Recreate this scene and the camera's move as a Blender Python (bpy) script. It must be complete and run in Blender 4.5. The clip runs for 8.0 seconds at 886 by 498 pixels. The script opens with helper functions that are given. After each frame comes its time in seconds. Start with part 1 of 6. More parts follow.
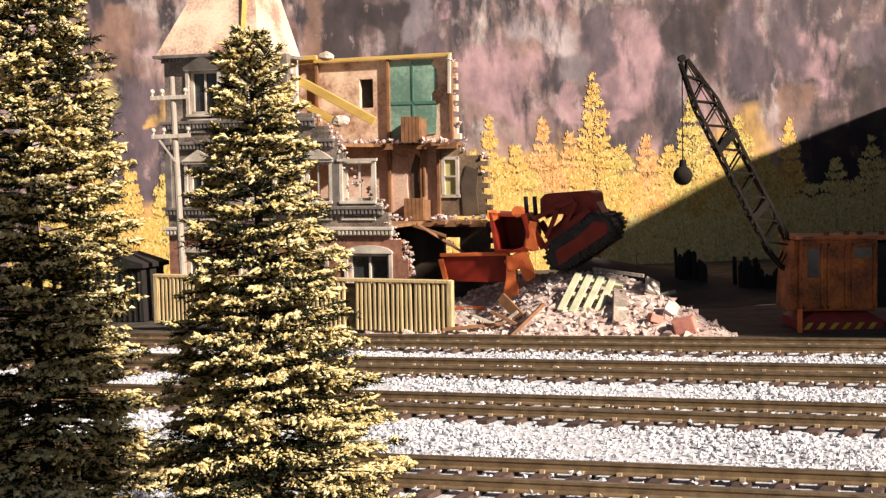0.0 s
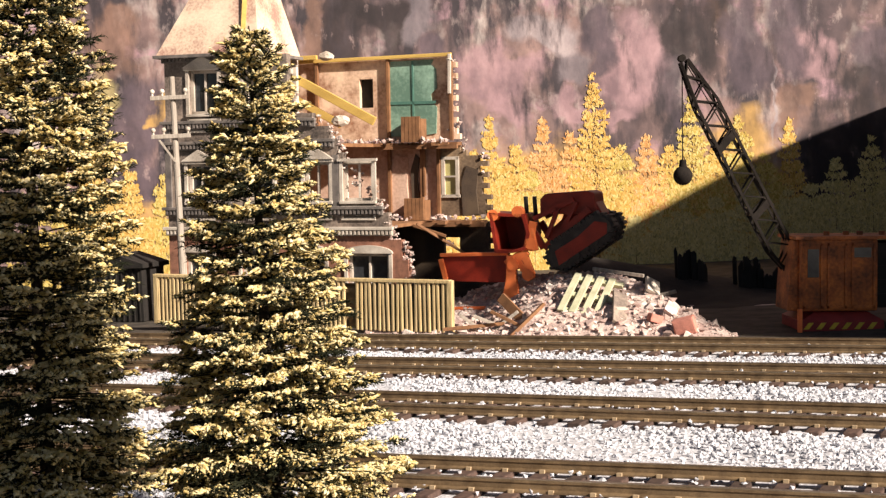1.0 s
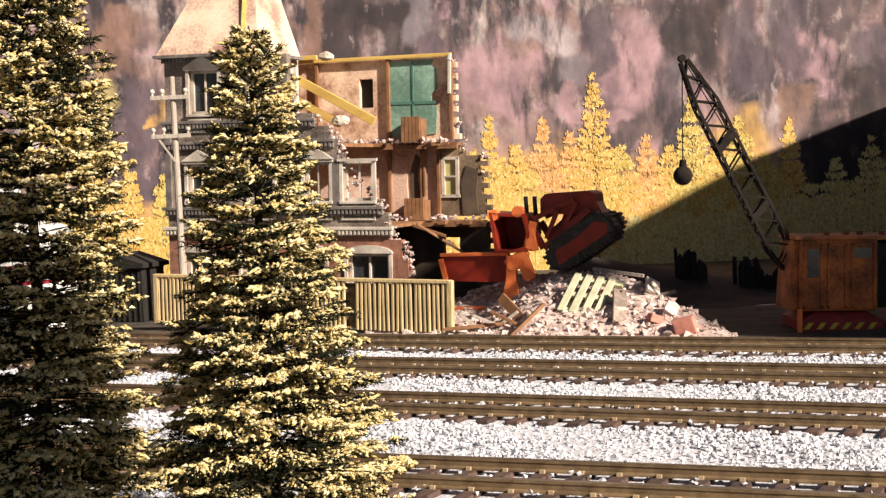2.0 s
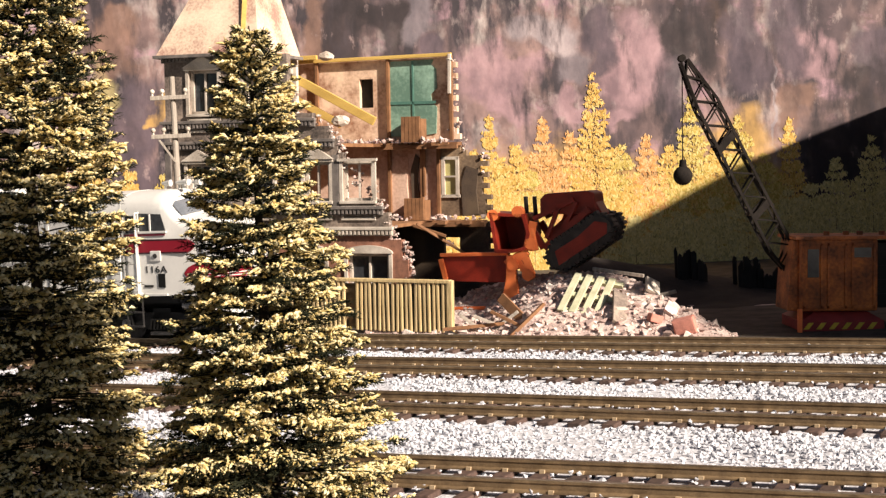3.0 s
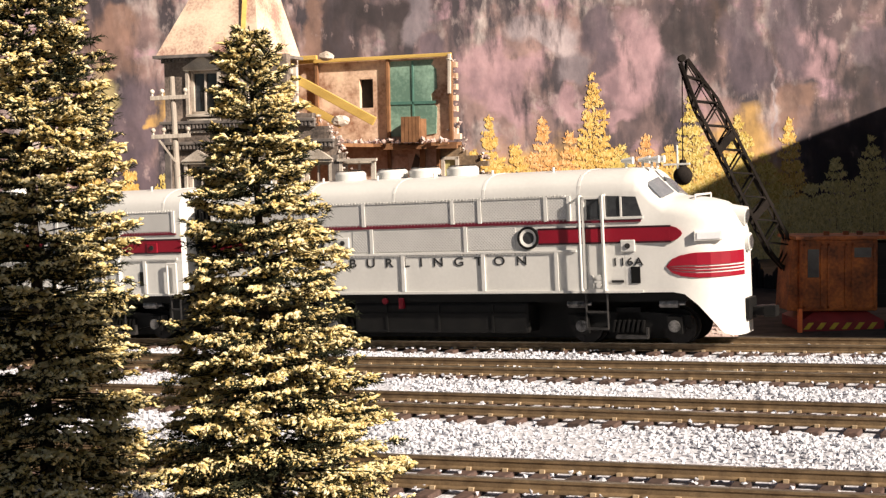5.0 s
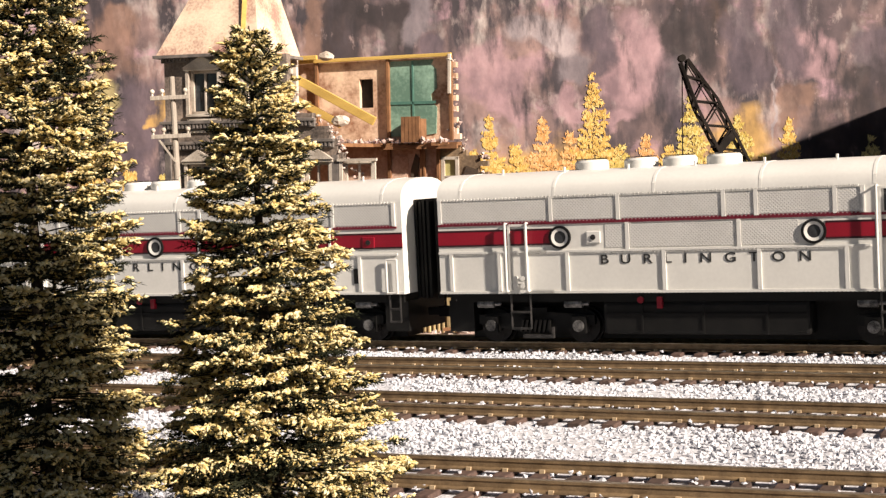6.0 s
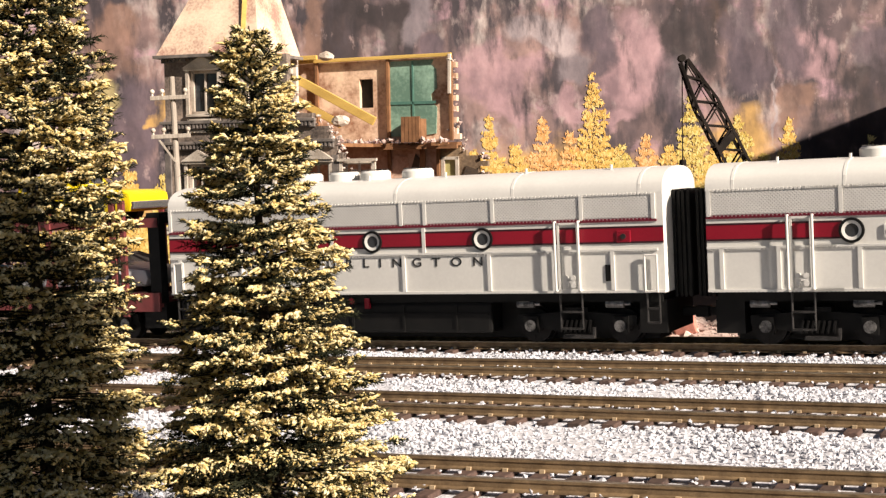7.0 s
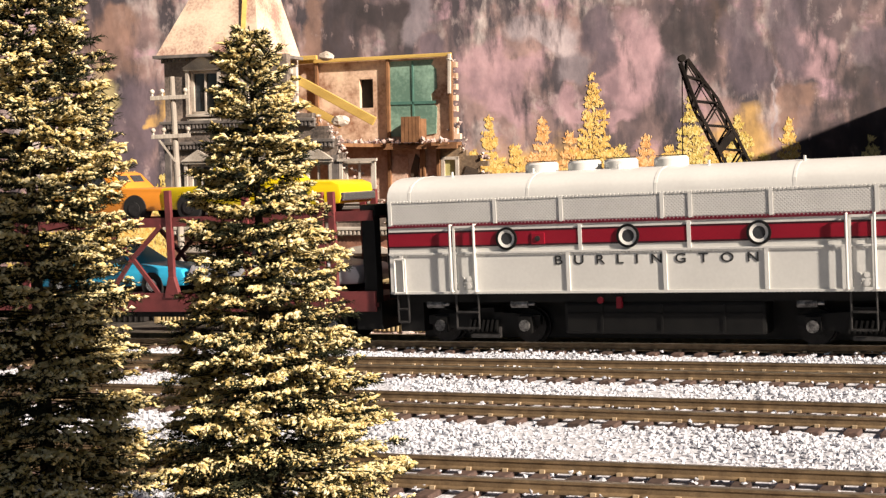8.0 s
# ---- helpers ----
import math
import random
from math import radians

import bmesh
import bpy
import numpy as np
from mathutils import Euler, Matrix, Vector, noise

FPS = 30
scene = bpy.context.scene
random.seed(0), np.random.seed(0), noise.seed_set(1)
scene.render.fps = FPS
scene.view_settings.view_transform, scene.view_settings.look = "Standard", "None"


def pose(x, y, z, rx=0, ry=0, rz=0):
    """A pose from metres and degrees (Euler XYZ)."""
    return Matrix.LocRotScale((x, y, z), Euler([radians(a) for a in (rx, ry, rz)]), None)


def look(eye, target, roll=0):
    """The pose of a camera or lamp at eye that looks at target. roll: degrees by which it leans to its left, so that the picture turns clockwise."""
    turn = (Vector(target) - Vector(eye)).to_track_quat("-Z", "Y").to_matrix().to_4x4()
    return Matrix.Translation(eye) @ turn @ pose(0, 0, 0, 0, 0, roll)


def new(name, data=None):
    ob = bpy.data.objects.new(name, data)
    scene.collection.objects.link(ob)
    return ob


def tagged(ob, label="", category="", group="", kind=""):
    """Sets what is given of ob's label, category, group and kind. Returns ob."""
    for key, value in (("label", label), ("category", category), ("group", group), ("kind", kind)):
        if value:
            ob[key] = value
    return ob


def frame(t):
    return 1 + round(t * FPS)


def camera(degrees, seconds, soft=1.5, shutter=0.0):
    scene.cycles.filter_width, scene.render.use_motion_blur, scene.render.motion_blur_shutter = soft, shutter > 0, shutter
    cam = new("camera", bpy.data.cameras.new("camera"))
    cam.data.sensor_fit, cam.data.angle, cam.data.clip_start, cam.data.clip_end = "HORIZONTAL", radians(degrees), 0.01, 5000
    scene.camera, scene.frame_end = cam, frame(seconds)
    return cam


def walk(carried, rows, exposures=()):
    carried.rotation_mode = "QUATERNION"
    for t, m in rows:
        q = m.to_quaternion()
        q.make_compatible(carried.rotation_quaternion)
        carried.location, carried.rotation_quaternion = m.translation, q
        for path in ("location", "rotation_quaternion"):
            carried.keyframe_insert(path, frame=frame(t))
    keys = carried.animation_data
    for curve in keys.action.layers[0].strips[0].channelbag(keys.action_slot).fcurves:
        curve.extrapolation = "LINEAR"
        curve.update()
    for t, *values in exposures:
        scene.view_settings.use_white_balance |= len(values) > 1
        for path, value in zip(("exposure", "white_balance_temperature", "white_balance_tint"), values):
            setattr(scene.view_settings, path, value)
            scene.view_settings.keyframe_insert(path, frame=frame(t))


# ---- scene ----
# A model railway in HO scale; lengths below are millimetres, turned to metres by S.
S = 0.001
cam = camera(34.01, 8.0, soft=1.35)
EYE = (0, 0, 0.057)
AIM = (0, 0.99869, 0.057 - 0.05103)
walk(cam, [(0.0, look(EYE, AIM, -2.7)), (8.0, look(EYE, AIM, -2.7))])

# ---- light ----
SUN = Vector((0.69, -0.60, 0.50)).normalized()
world = bpy.data.worlds.new("world")
scene.world = world
world.use_nodes = True
wn = world.node_tree.nodes
sky = wn.new("ShaderNodeTexSky")
sky.sky_type, sky.sun_disc = "NISHITA", False
sky.sun_elevation = math.asin(SUN.z)
sky.sun_rotation = math.atan2(SUN.x, SUN.y)
wn["Background"].inputs["Strength"].default_value = 0.019
world.node_tree.links.new(sky.outputs[0], wn["Background"].inputs["Color"])
sun = new("sun", bpy.data.lights.new("sun", "SUN"))
sun.data.energy, sun.data.angle, sun.data.color = 5.0, radians(1.6), (1.0, 0.865, 0.735)
sun.matrix_world = look(SUN, (0, 0, 0))
scene.view_settings.exposure = 0.97


# ---- materials ----
def mat(name, a, b=None, rough=0.7, metal=0.0, scale=400, fine=2500, bump=0.15, island=None, rand=None, stretch=(1, 1, 1), spec=0.4, fleck=None):
    """Two colours mixed by a coarse and a fine noise, with fine relief; island: colours per loose piece; rand: per object."""
    m = bpy.data.materials.new(name)
    m.use_nodes = True
    t = m.node_tree
    n, l = t.nodes, t.links
    p = n["Principled BSDF"]
    p.inputs["Roughness"].default_value = rough
    p.inputs["Metallic"].default_value = metal
    p.inputs["Specular IOR Level"].default_value = spec
    co = n.new("ShaderNodeTexCoord")
    mp = n.new("ShaderNodeMapping")
    mp.inputs["Scale"].default_value = stretch
    l.new(co.outputs["Object"], mp.inputs[0])
    n1, n2 = n.new("ShaderNodeTexNoise"), n.new("ShaderNodeTexNoise")
    n1.inputs["Scale"].default_value, n2.inputs["Scale"].default_value = scale, fine
    n1.inputs["Detail"].default_value = n2.inputs["Detail"].default_value = 5
    l.new(mp.outputs[0], n1.inputs["Vector"])
    l.new(mp.outputs[0], n2.inputs["Vector"])
    add = n.new("ShaderNodeMath")
    add.operation = "MULTIPLY_ADD"
    l.new(n2.outputs[0], add.inputs[0])
    add.inputs[1].default_value = 0.45
    l.new(n1.outputs[0], add.inputs[2])
    ramp = n.new("ShaderNodeValToRGB")
    b = b or tuple(c * 0.75 for c in a)
    ramp.color_ramp.elements[0].position, ramp.color_ramp.elements[0].color = 0.52, (*b, 1)
    ramp.color_ramp.elements[1].position, ramp.color_ramp.elements[1].color = 0.9, (*a, 1)
    if fleck:
        e = ramp.color_ramp.elements.new(0.74)
        e.color = (*fleck, 1)
    l.new(add.outputs[0], ramp.inputs[0])
    out = ramp.outputs[0]
    pick = island or rand
    if pick:
        src = n.new("ShaderNodeNewGeometry").outputs["Random Per Island"] if island else n.new("ShaderNodeObjectInfo").outputs["Random"]
        r2 = n.new("ShaderNodeValToRGB")
        r2.color_ramp.interpolation = "LINEAR"
        k = len(pick)
        for i, c in enumerate(pick):
            e = r2.color_ramp.elements[i] if i < 2 else r2.color_ramp.elements.new(i / (k - 1))
            e.position, e.color = i / (k - 1), (*c, 1)
        l.new(src, r2.inputs[0])
        mx = n.new("ShaderNodeMix")
        mx.data_type, mx.blend_type = "RGBA", "MULTIPLY"
        mx.inputs[0].default_value = 1.0
        l.new(out, mx.inputs[6])
        l.new(r2.outputs[0], mx.inputs[7])
        out = mx.outputs[2]
    l.new(out, p.inputs["Base Color"])
    if bump:
        bp = n.new("ShaderNodeBump")
        bp.inputs["Strength"].default_value, bp.inputs["Distance"].default_value = bump, 0.0004
        l.new(add.outputs[0], bp.inputs["Height"])
        l.new(bp.outputs[0], p.inputs["Normal"])
    return m


M_GROUND = mat("ground_scatter", (0.09, 0.072, 0.055), (0.03, 0.025, 0.02), 0.95, scale=120, fine=1200, bump=0.6)
M_STONE = mat("ballast_stone", (1, 1, 1), (0.72, 0.72, 0.74), 0.85, scale=900, bump=0.3, island=[(0.40, 0.41, 0.45), (0.68, 0.69, 0.72), (0.78, 0.78, 0.81), (0.56, 0.57, 0.62)])
M_BED = mat("ballast_bed", (0.68, 0.68, 0.71), (0.38, 0.38, 0.41), 0.9, scale=700, fine=1500, bump=1.0)
M_RAIL = mat("weathered_rail", (0.26, 0.18, 0.10), (0.12, 0.08, 0.045), 0.55, 0.3, scale=300, bump=0.1)
M_RAILTOP = mat("worn_railhead", (0.42, 0.36, 0.27), (0.22, 0.18, 0.12), 0.32, 0.9, scale=250, bump=0.05, stretch=(0.2, 1, 1))
M_TIE = mat("tie_brown", (0.10, 0.065, 0.05), (0.045, 0.03, 0.025), 0.8, scale=700, rand=[(0.7, 0.7, 0.7), (1.3, 1.2, 1.2)])
M_CHAIR = mat("spike_tan", (0.5, 0.38, 0.24), None, 0.6)
M_WHITE = mat("loco_white", (0.68, 0.67, 0.635), (0.61, 0.60, 0.57), 0.38, scale=60, fine=900, bump=0.02)
M_GREY = mat("loco_grey", (0.71, 0.70, 0.66), (0.63, 0.62, 0.585), 0.45, scale=50, fine=900, bump=0.02)
M_RED = mat("loco_red", (0.27, 0.008, 0.022), (0.21, 0.006, 0.018), 0.35, scale=60, bump=0.02)
M_MAROON = mat("loco_maroon", (0.16, 0.015, 0.03), None, 0.4, bump=0.02)
M_EDGE = mat("stripe_border", (0.035, 0.006, 0.010), None, 0.45, bump=0)
M_BLACK = mat("loco_black", (0.010, 0.0095, 0.009), (0.005, 0.005, 0.005), 0.55, scale=200, bump=0.1, spec=0.2)
M_WHEEL = mat("wheel_black", (0.022, 0.02, 0.019), (0.010, 0.009, 0.009), 0.5, 0.3, scale=300, bump=0.1, spec=0.25)
M_BOX = mat("journal_steel", (0.30, 0.29, 0.28), (0.03, 0.03, 0.03), 0.4, 0.6, scale=500, fine=2500, bump=0.4)
M_STEEL = mat("truck_steel", (0.06, 0.056, 0.054), (0.02, 0.02, 0.02), 0.4, 0.4, scale=300, bump=0.2)
M_GLASS = mat("dark_glazing", (0.05, 0.055, 0.06), (0.03, 0.03, 0.035), 0.12, bump=0, spec=0.7)
M_HAZE = mat("hazy_glazing", (0.20, 0.215, 0.24), (0.08, 0.09, 0.105), 0.15, scale=120, bump=0, spec=0.6)
M_LETTER = mat("black_lettering", (0.03, 0.03, 0.03), None, 0.5, bump=0)
M_CHROME = mat("bright_metal", (0.6, 0.6, 0.6), (0.5, 0.5, 0.5), 0.25, 0.9, bump=0)
M_RACK = mat("rack_maroon", (0.20, 0.045, 0.045), (0.12, 0.03, 0.03), 0.5, scale=200, bump=0.05)
M_YELLOW = mat("car_yellow", (0.80, 0.60, 0.01), (0.74, 0.55, 0.01), 0.28, scale=60, bump=0)
M_ORANGE = mat("car_orange", (0.75, 0.27, 0.03), (0.66, 0.24, 0.03), 0.28, scale=60, bump=0)
M_CYAN = mat("car_blue", (0.04, 0.42, 0.66), (0.03, 0.36, 0.6), 0.28, scale=60, bump=0)
M_CARWHITE = mat("car_white", (0.6, 0.6, 0.62), (0.52, 0.52, 0.54), 0.28, scale=60, bump=0)
M_TYRE = mat("tyre_rubber", (0.02, 0.02, 0.02), None, 0.8, bump=0.1)
M_BARK = mat("tree_bark", (0.05, 0.035, 0.022), (0.02, 0.015, 0.01), 0.9, scale=900, bump=0.8)
M_FLOCK = mat("tree_flock", (1, 1, 1), (0.7, 0.72, 0.6), 0.95, scale=1500, fine=5000, bump=0.4, island=[(0.34, 0.25, 0.09), (0.72, 0.55, 0.24), (0.86, 0.71, 0.40), (0.90, 0.79, 0.52), (0.78, 0.57, 0.24)], spec=0.1)
M_NEEDLE = mat("tree_needles", (0.022, 0.024, 0.012), (0.010, 0.012, 0.007), 0.9, scale=900, bump=0.2, spec=0.1)


# ---- shaping helpers, in millimetres ----
def bx(bm, x0, x1, y0, y1, z0, z1):
    r = bmesh.ops.create_cube(bm, size=1.0)
    m = Matrix.Translation(((x0 + x1) / 2, (y0 + y1) / 2, (z0 + z1) / 2)) @ Matrix.Diagonal((x1 - x0, y1 - y0, z1 - z0, 1))
    bmesh.ops.transform(bm, matrix=m, verts=r["verts"])
    return r["verts"]


def rod(bm, a, b, r, r2=None, n=8):
    a, b = Vector(a), Vector(b)
    m = Matrix.Translation((a + b) / 2) @ (b - a).to_track_quat("Z", "Y").to_matrix().to_4x4()
    return bmesh.ops.create_cone(bm, cap_ends=True, segments=n, radius1=r, radius2=r if r2 is None else r2, depth=(b - a).length, matrix=m)["verts"]


def beam(bm, a, b, w, h):
    """A square bar from a to b."""
    a, b = Vector(a), Vector(b)
    m = Matrix.Translation((a + b) / 2) @ (b - a).to_track_quat("X", "Z").to_matrix().to_4x4() @ Matrix.Diagonal(((b - a).length, w, h, 1))
    return bmesh.ops.create_cube(bm, size=1.0, matrix=m)["verts"]


def slab(bm, outline, y0, y1):
    """An outline in x and z, given thickness from y0 to y1."""
    a = [bm.verts.new((x, y0, z)) for x, z in outline]
    b = [bm.verts.new((x, y1, z)) for x, z in outline]
    k = len(a)
    bm.faces.new(a)
    bm.faces.new(b[::-1])
    for i in range(k):
        bm.faces.new((a[i], b[i], b[(i + 1) % k], a[(i + 1) % k]))
    bmesh.ops.recalc_face_normals(bm, faces=bm.faces)


def ball(bm, c, r, n=12, squash=(1, 1, 1)):
    m = Matrix.Translation(c) @ Matrix.Diagonal((*squash, 1))
    return bmesh.ops.create_uvsphere(bm, u_segments=n, v_segments=max(6, n // 2), radius=r, matrix=m)["verts"]


def loft(bm, rings):
    loops = [[bm.verts.new(p) for p in r] for r in rings]
    k = len(loops[0])
    for a, b in zip(loops, loops[1:]):
        for i in range(k):
            bm.faces.new((a[i], a[(i + 1) % k], b[(i + 1) % k], b[i]))
    bm.faces.new(loops[0][::-1])
    bm.faces.new(loops[-1])
    bmesh.ops.recalc_face_normals(bm, faces=bm.faces)


def soften(bm, w, deg=40):
    es = [e for e in bm.edges if len(e.link_faces) == 2 and e.calc_face_angle(0) > radians(deg)]
    bmesh.ops.bevel(bm, geom=es, offset=w, segments=2, profile=0.6, affect="EDGES", clamp_overlap=True)


def mesh_of(name, bm, material, smooth=False):
    bmesh.ops.scale(bm, vec=(S, S, S), verts=bm.verts)
    me = bpy.data.meshes.new(name)
    bm.to_mesh(me)
    bm.free()
    me.materials.append(material)
    if smooth:
        me.polygons.foreach_set("use_smooth", [True] * len(me.polygons))
        me.set_sharp_from_angle(angle=radians(38))
    return me


TWIN = {}


def part(name, bm, material, parent, label="", smooth=False):
    ob = new(name, mesh_of(name, bm, material, smooth))
    ob.parent = parent
    return tagged(ob, label)


def pair(name, bm, material, parent, label="", smooth=False):
    """Two parts, one for each side of a vehicle, out of what lies at y < 0 and at y > 0. Returns the first."""
    other = bm.copy()
    bmesh.ops.delete(bm, geom=[v for v in bm.verts if v.co.y > 0], context="VERTS")
    bmesh.ops.delete(other, geom=[v for v in other.verts if v.co.y < 0], context="VERTS")
    a = part(name, bm, material, parent, label, smooth)
    TWIN[a.name] = part(name, other, material, TWIN.get(parent.name, parent), label, smooth)
    return a


def thing(name, m, label, category, group=""):
    ob = new(name)
    ob.empty_display_size = 0.01
    ob.matrix_basis = m
    return tagged(ob, label, category, group)


def at(x, y, z, rx=0, ry=0, rz=0):
    return pose(x * S, y * S, z * S, rx, ry, rz)


def solo(name, bm, material, m, label, category, group="", kind="", smooth=False):
    ob = new(name, mesh_of(name, bm, material, smooth))
    ob.matrix_basis = m
    return tagged(ob, label, category, group, kind)


def lettering(name, words, size, x, z, y, spread, parent, rot=90):
    cu = bpy.data.curves.new(name, "FONT")
    cu.body, cu.size, cu.space_character, cu.extrude, cu.offset = words, size * S, spread, 0.00005, 0.00004
    tmp = new("tmp_text", cu)
    bpy.context.view_layer.update()
    me = bpy.data.meshes.new_from_object(tmp.evaluated_get(bpy.context.evaluated_depsgraph_get()))
    bpy.data.objects.remove(tmp)
    me.materials.clear()
    me.materials.append(M_LETTER)
    ob = new(name, me)
    ob.parent = parent
    ob.matrix_basis = at(x, y, z, rot, 0, 0) @ Matrix.Diagonal((1.28, 1, 1, 1))
    return tagged(ob, "black painted lettering")


def scatter(name, pts, sizes, material, m, squash=0.75, seed=1, kind="stuff", parent=None, label="", category=""):
    """Many small angular lumps in one mesh."""
    rng = np.random.default_rng(seed)
    base = np.array([(1, 0, 0), (-1, 0, 0), (0, 1, 0), (0, -1, 0), (0, 0, 1), (0, 0, -1)], float)
    tri = np.array([(0, 2, 4), (2, 1, 4), (1, 3, 4), (3, 0, 4), (2, 0, 5), (1, 2, 5), (3, 1, 5), (0, 3, 5)])
    k = len(pts)
    q = rng.normal(size=(k, 4))
    q /= np.linalg.norm(q, axis=1)[:, None]
    w, x, y, z = q.T
    rot = np.stack([1 - 2 * (y * y + z * z), 2 * (x * y - z * w), 2 * (x * z + y * w), 2 * (x * y + z * w), 1 - 2 * (x * x + z * z), 2 * (y * z - x * w), 2 * (x * z - y * w), 2 * (y * z + x * w), 1 - 2 * (x * x + y * y)], 1).reshape(k, 3, 3)
    v = base[None] * rng.uniform(0.6, 1.25, size=(k, 6, 1)) + rng.normal(scale=0.12, size=(k, 6, 3))
    v = np.einsum("kij,knj->kni", rot, v) * np.asarray(sizes)[:, None, None]
    v[..., 2] *= squash
    v = (v + np.asarray(pts)[:, None, :]) * S
    f = (tri[None] + 6 * np.arange(k)[:, None, None]).reshape(-1, 3)
    me = bpy.data.meshes.new(name)
    me.from_pydata(v.reshape(-1, 3).tolist(), [], f.tolist())
    me.materials.append(material)
    ob = new(name, me)
    if parent:
        ob.parent = parent
    else:
        ob.matrix_basis = m
    return tagged(ob, label, category, "", kind)


# ---- ground, backdrop, added shade walls ----
TH = -26.3
TD = Vector((math.cos(radians(TH)), math.sin(radians(TH)), 0))
TN = Vector((-TD.y, TD.x, 0))


# inks of the printed mountain: dark firs and painted shadow, violet shade, brown, grey, pink, pale rock, olive, autumn
# yellow
INK_D = (0.030, 0.022, 0.025)
INK_V = (0.105, 0.078, 0.098)
INK_B = (0.22, 0.13, 0.10)
INK_G = (0.20, 0.17, 0.19)
INK_P = (0.37, 0.235, 0.26)
INK_L = (0.40, 0.34, 0.355)
INK_O = (0.40, 0.33, 0.15)
INK_Y = (0.56, 0.34, 0.11)
# INK_D masses at x 246, 253 and 270 paint the cast shadow's soft edge
PRINT = [
    (206, 96, 1.6, 34, INK_L),
    (-51, 150, 19, 21, INK_D), (-27, 146, 12, 24, INK_D), (-72, 151, 8, 21, INK_B), (-9, 155, 10, 24, INK_G),
    (169, 140, 16, 38, INK_D), (195, 125, 12, 35, INK_V), (147, 103, 8, 21, INK_V), (-187, 94, 12, 35, INK_V),
    (-195, 59, 14, 21, INK_V), (253, 66, 28, 21, INK_D), (270, 114, 10, 21, INK_V), (126, 118, 21, 26, INK_P),
    (32, 122, 17, 21, INK_P), (237, 123, 16, 19, INK_P), (68, 145, 24, 17, INK_L), (84, 120, 14, 17, INK_G),
    (47, 104, 14, 12, INK_P), (4, 127, 9, 17, INK_V), (-201, 154, 17, 21, INK_B), (-100, 156, 17, 17, INK_B),
    (100, 91, 24, 10, INK_P), (220, 89, 14, 14, INK_B), (-205, 109, 9, 31, INK_O), (-195, 28, 26, 24, INK_Y),
    (-209, 63, 10, 21, INK_Y), (63, 36, 52, 38, INK_Y), (122, 27, 49, 38, INK_Y), (179, 38, 42, 38, INK_Y),
    (-176, 98, 6, 8, INK_Y),
    (270, 86, 21, 19, INK_D), (222, 138, 13, 28, INK_V), (152, 141, 9, 31, INK_D), (246, 49, 31, 17, INK_D), (-40, 160, 21, 14, INK_D), (103, 140, 10, 17, INK_V),
]


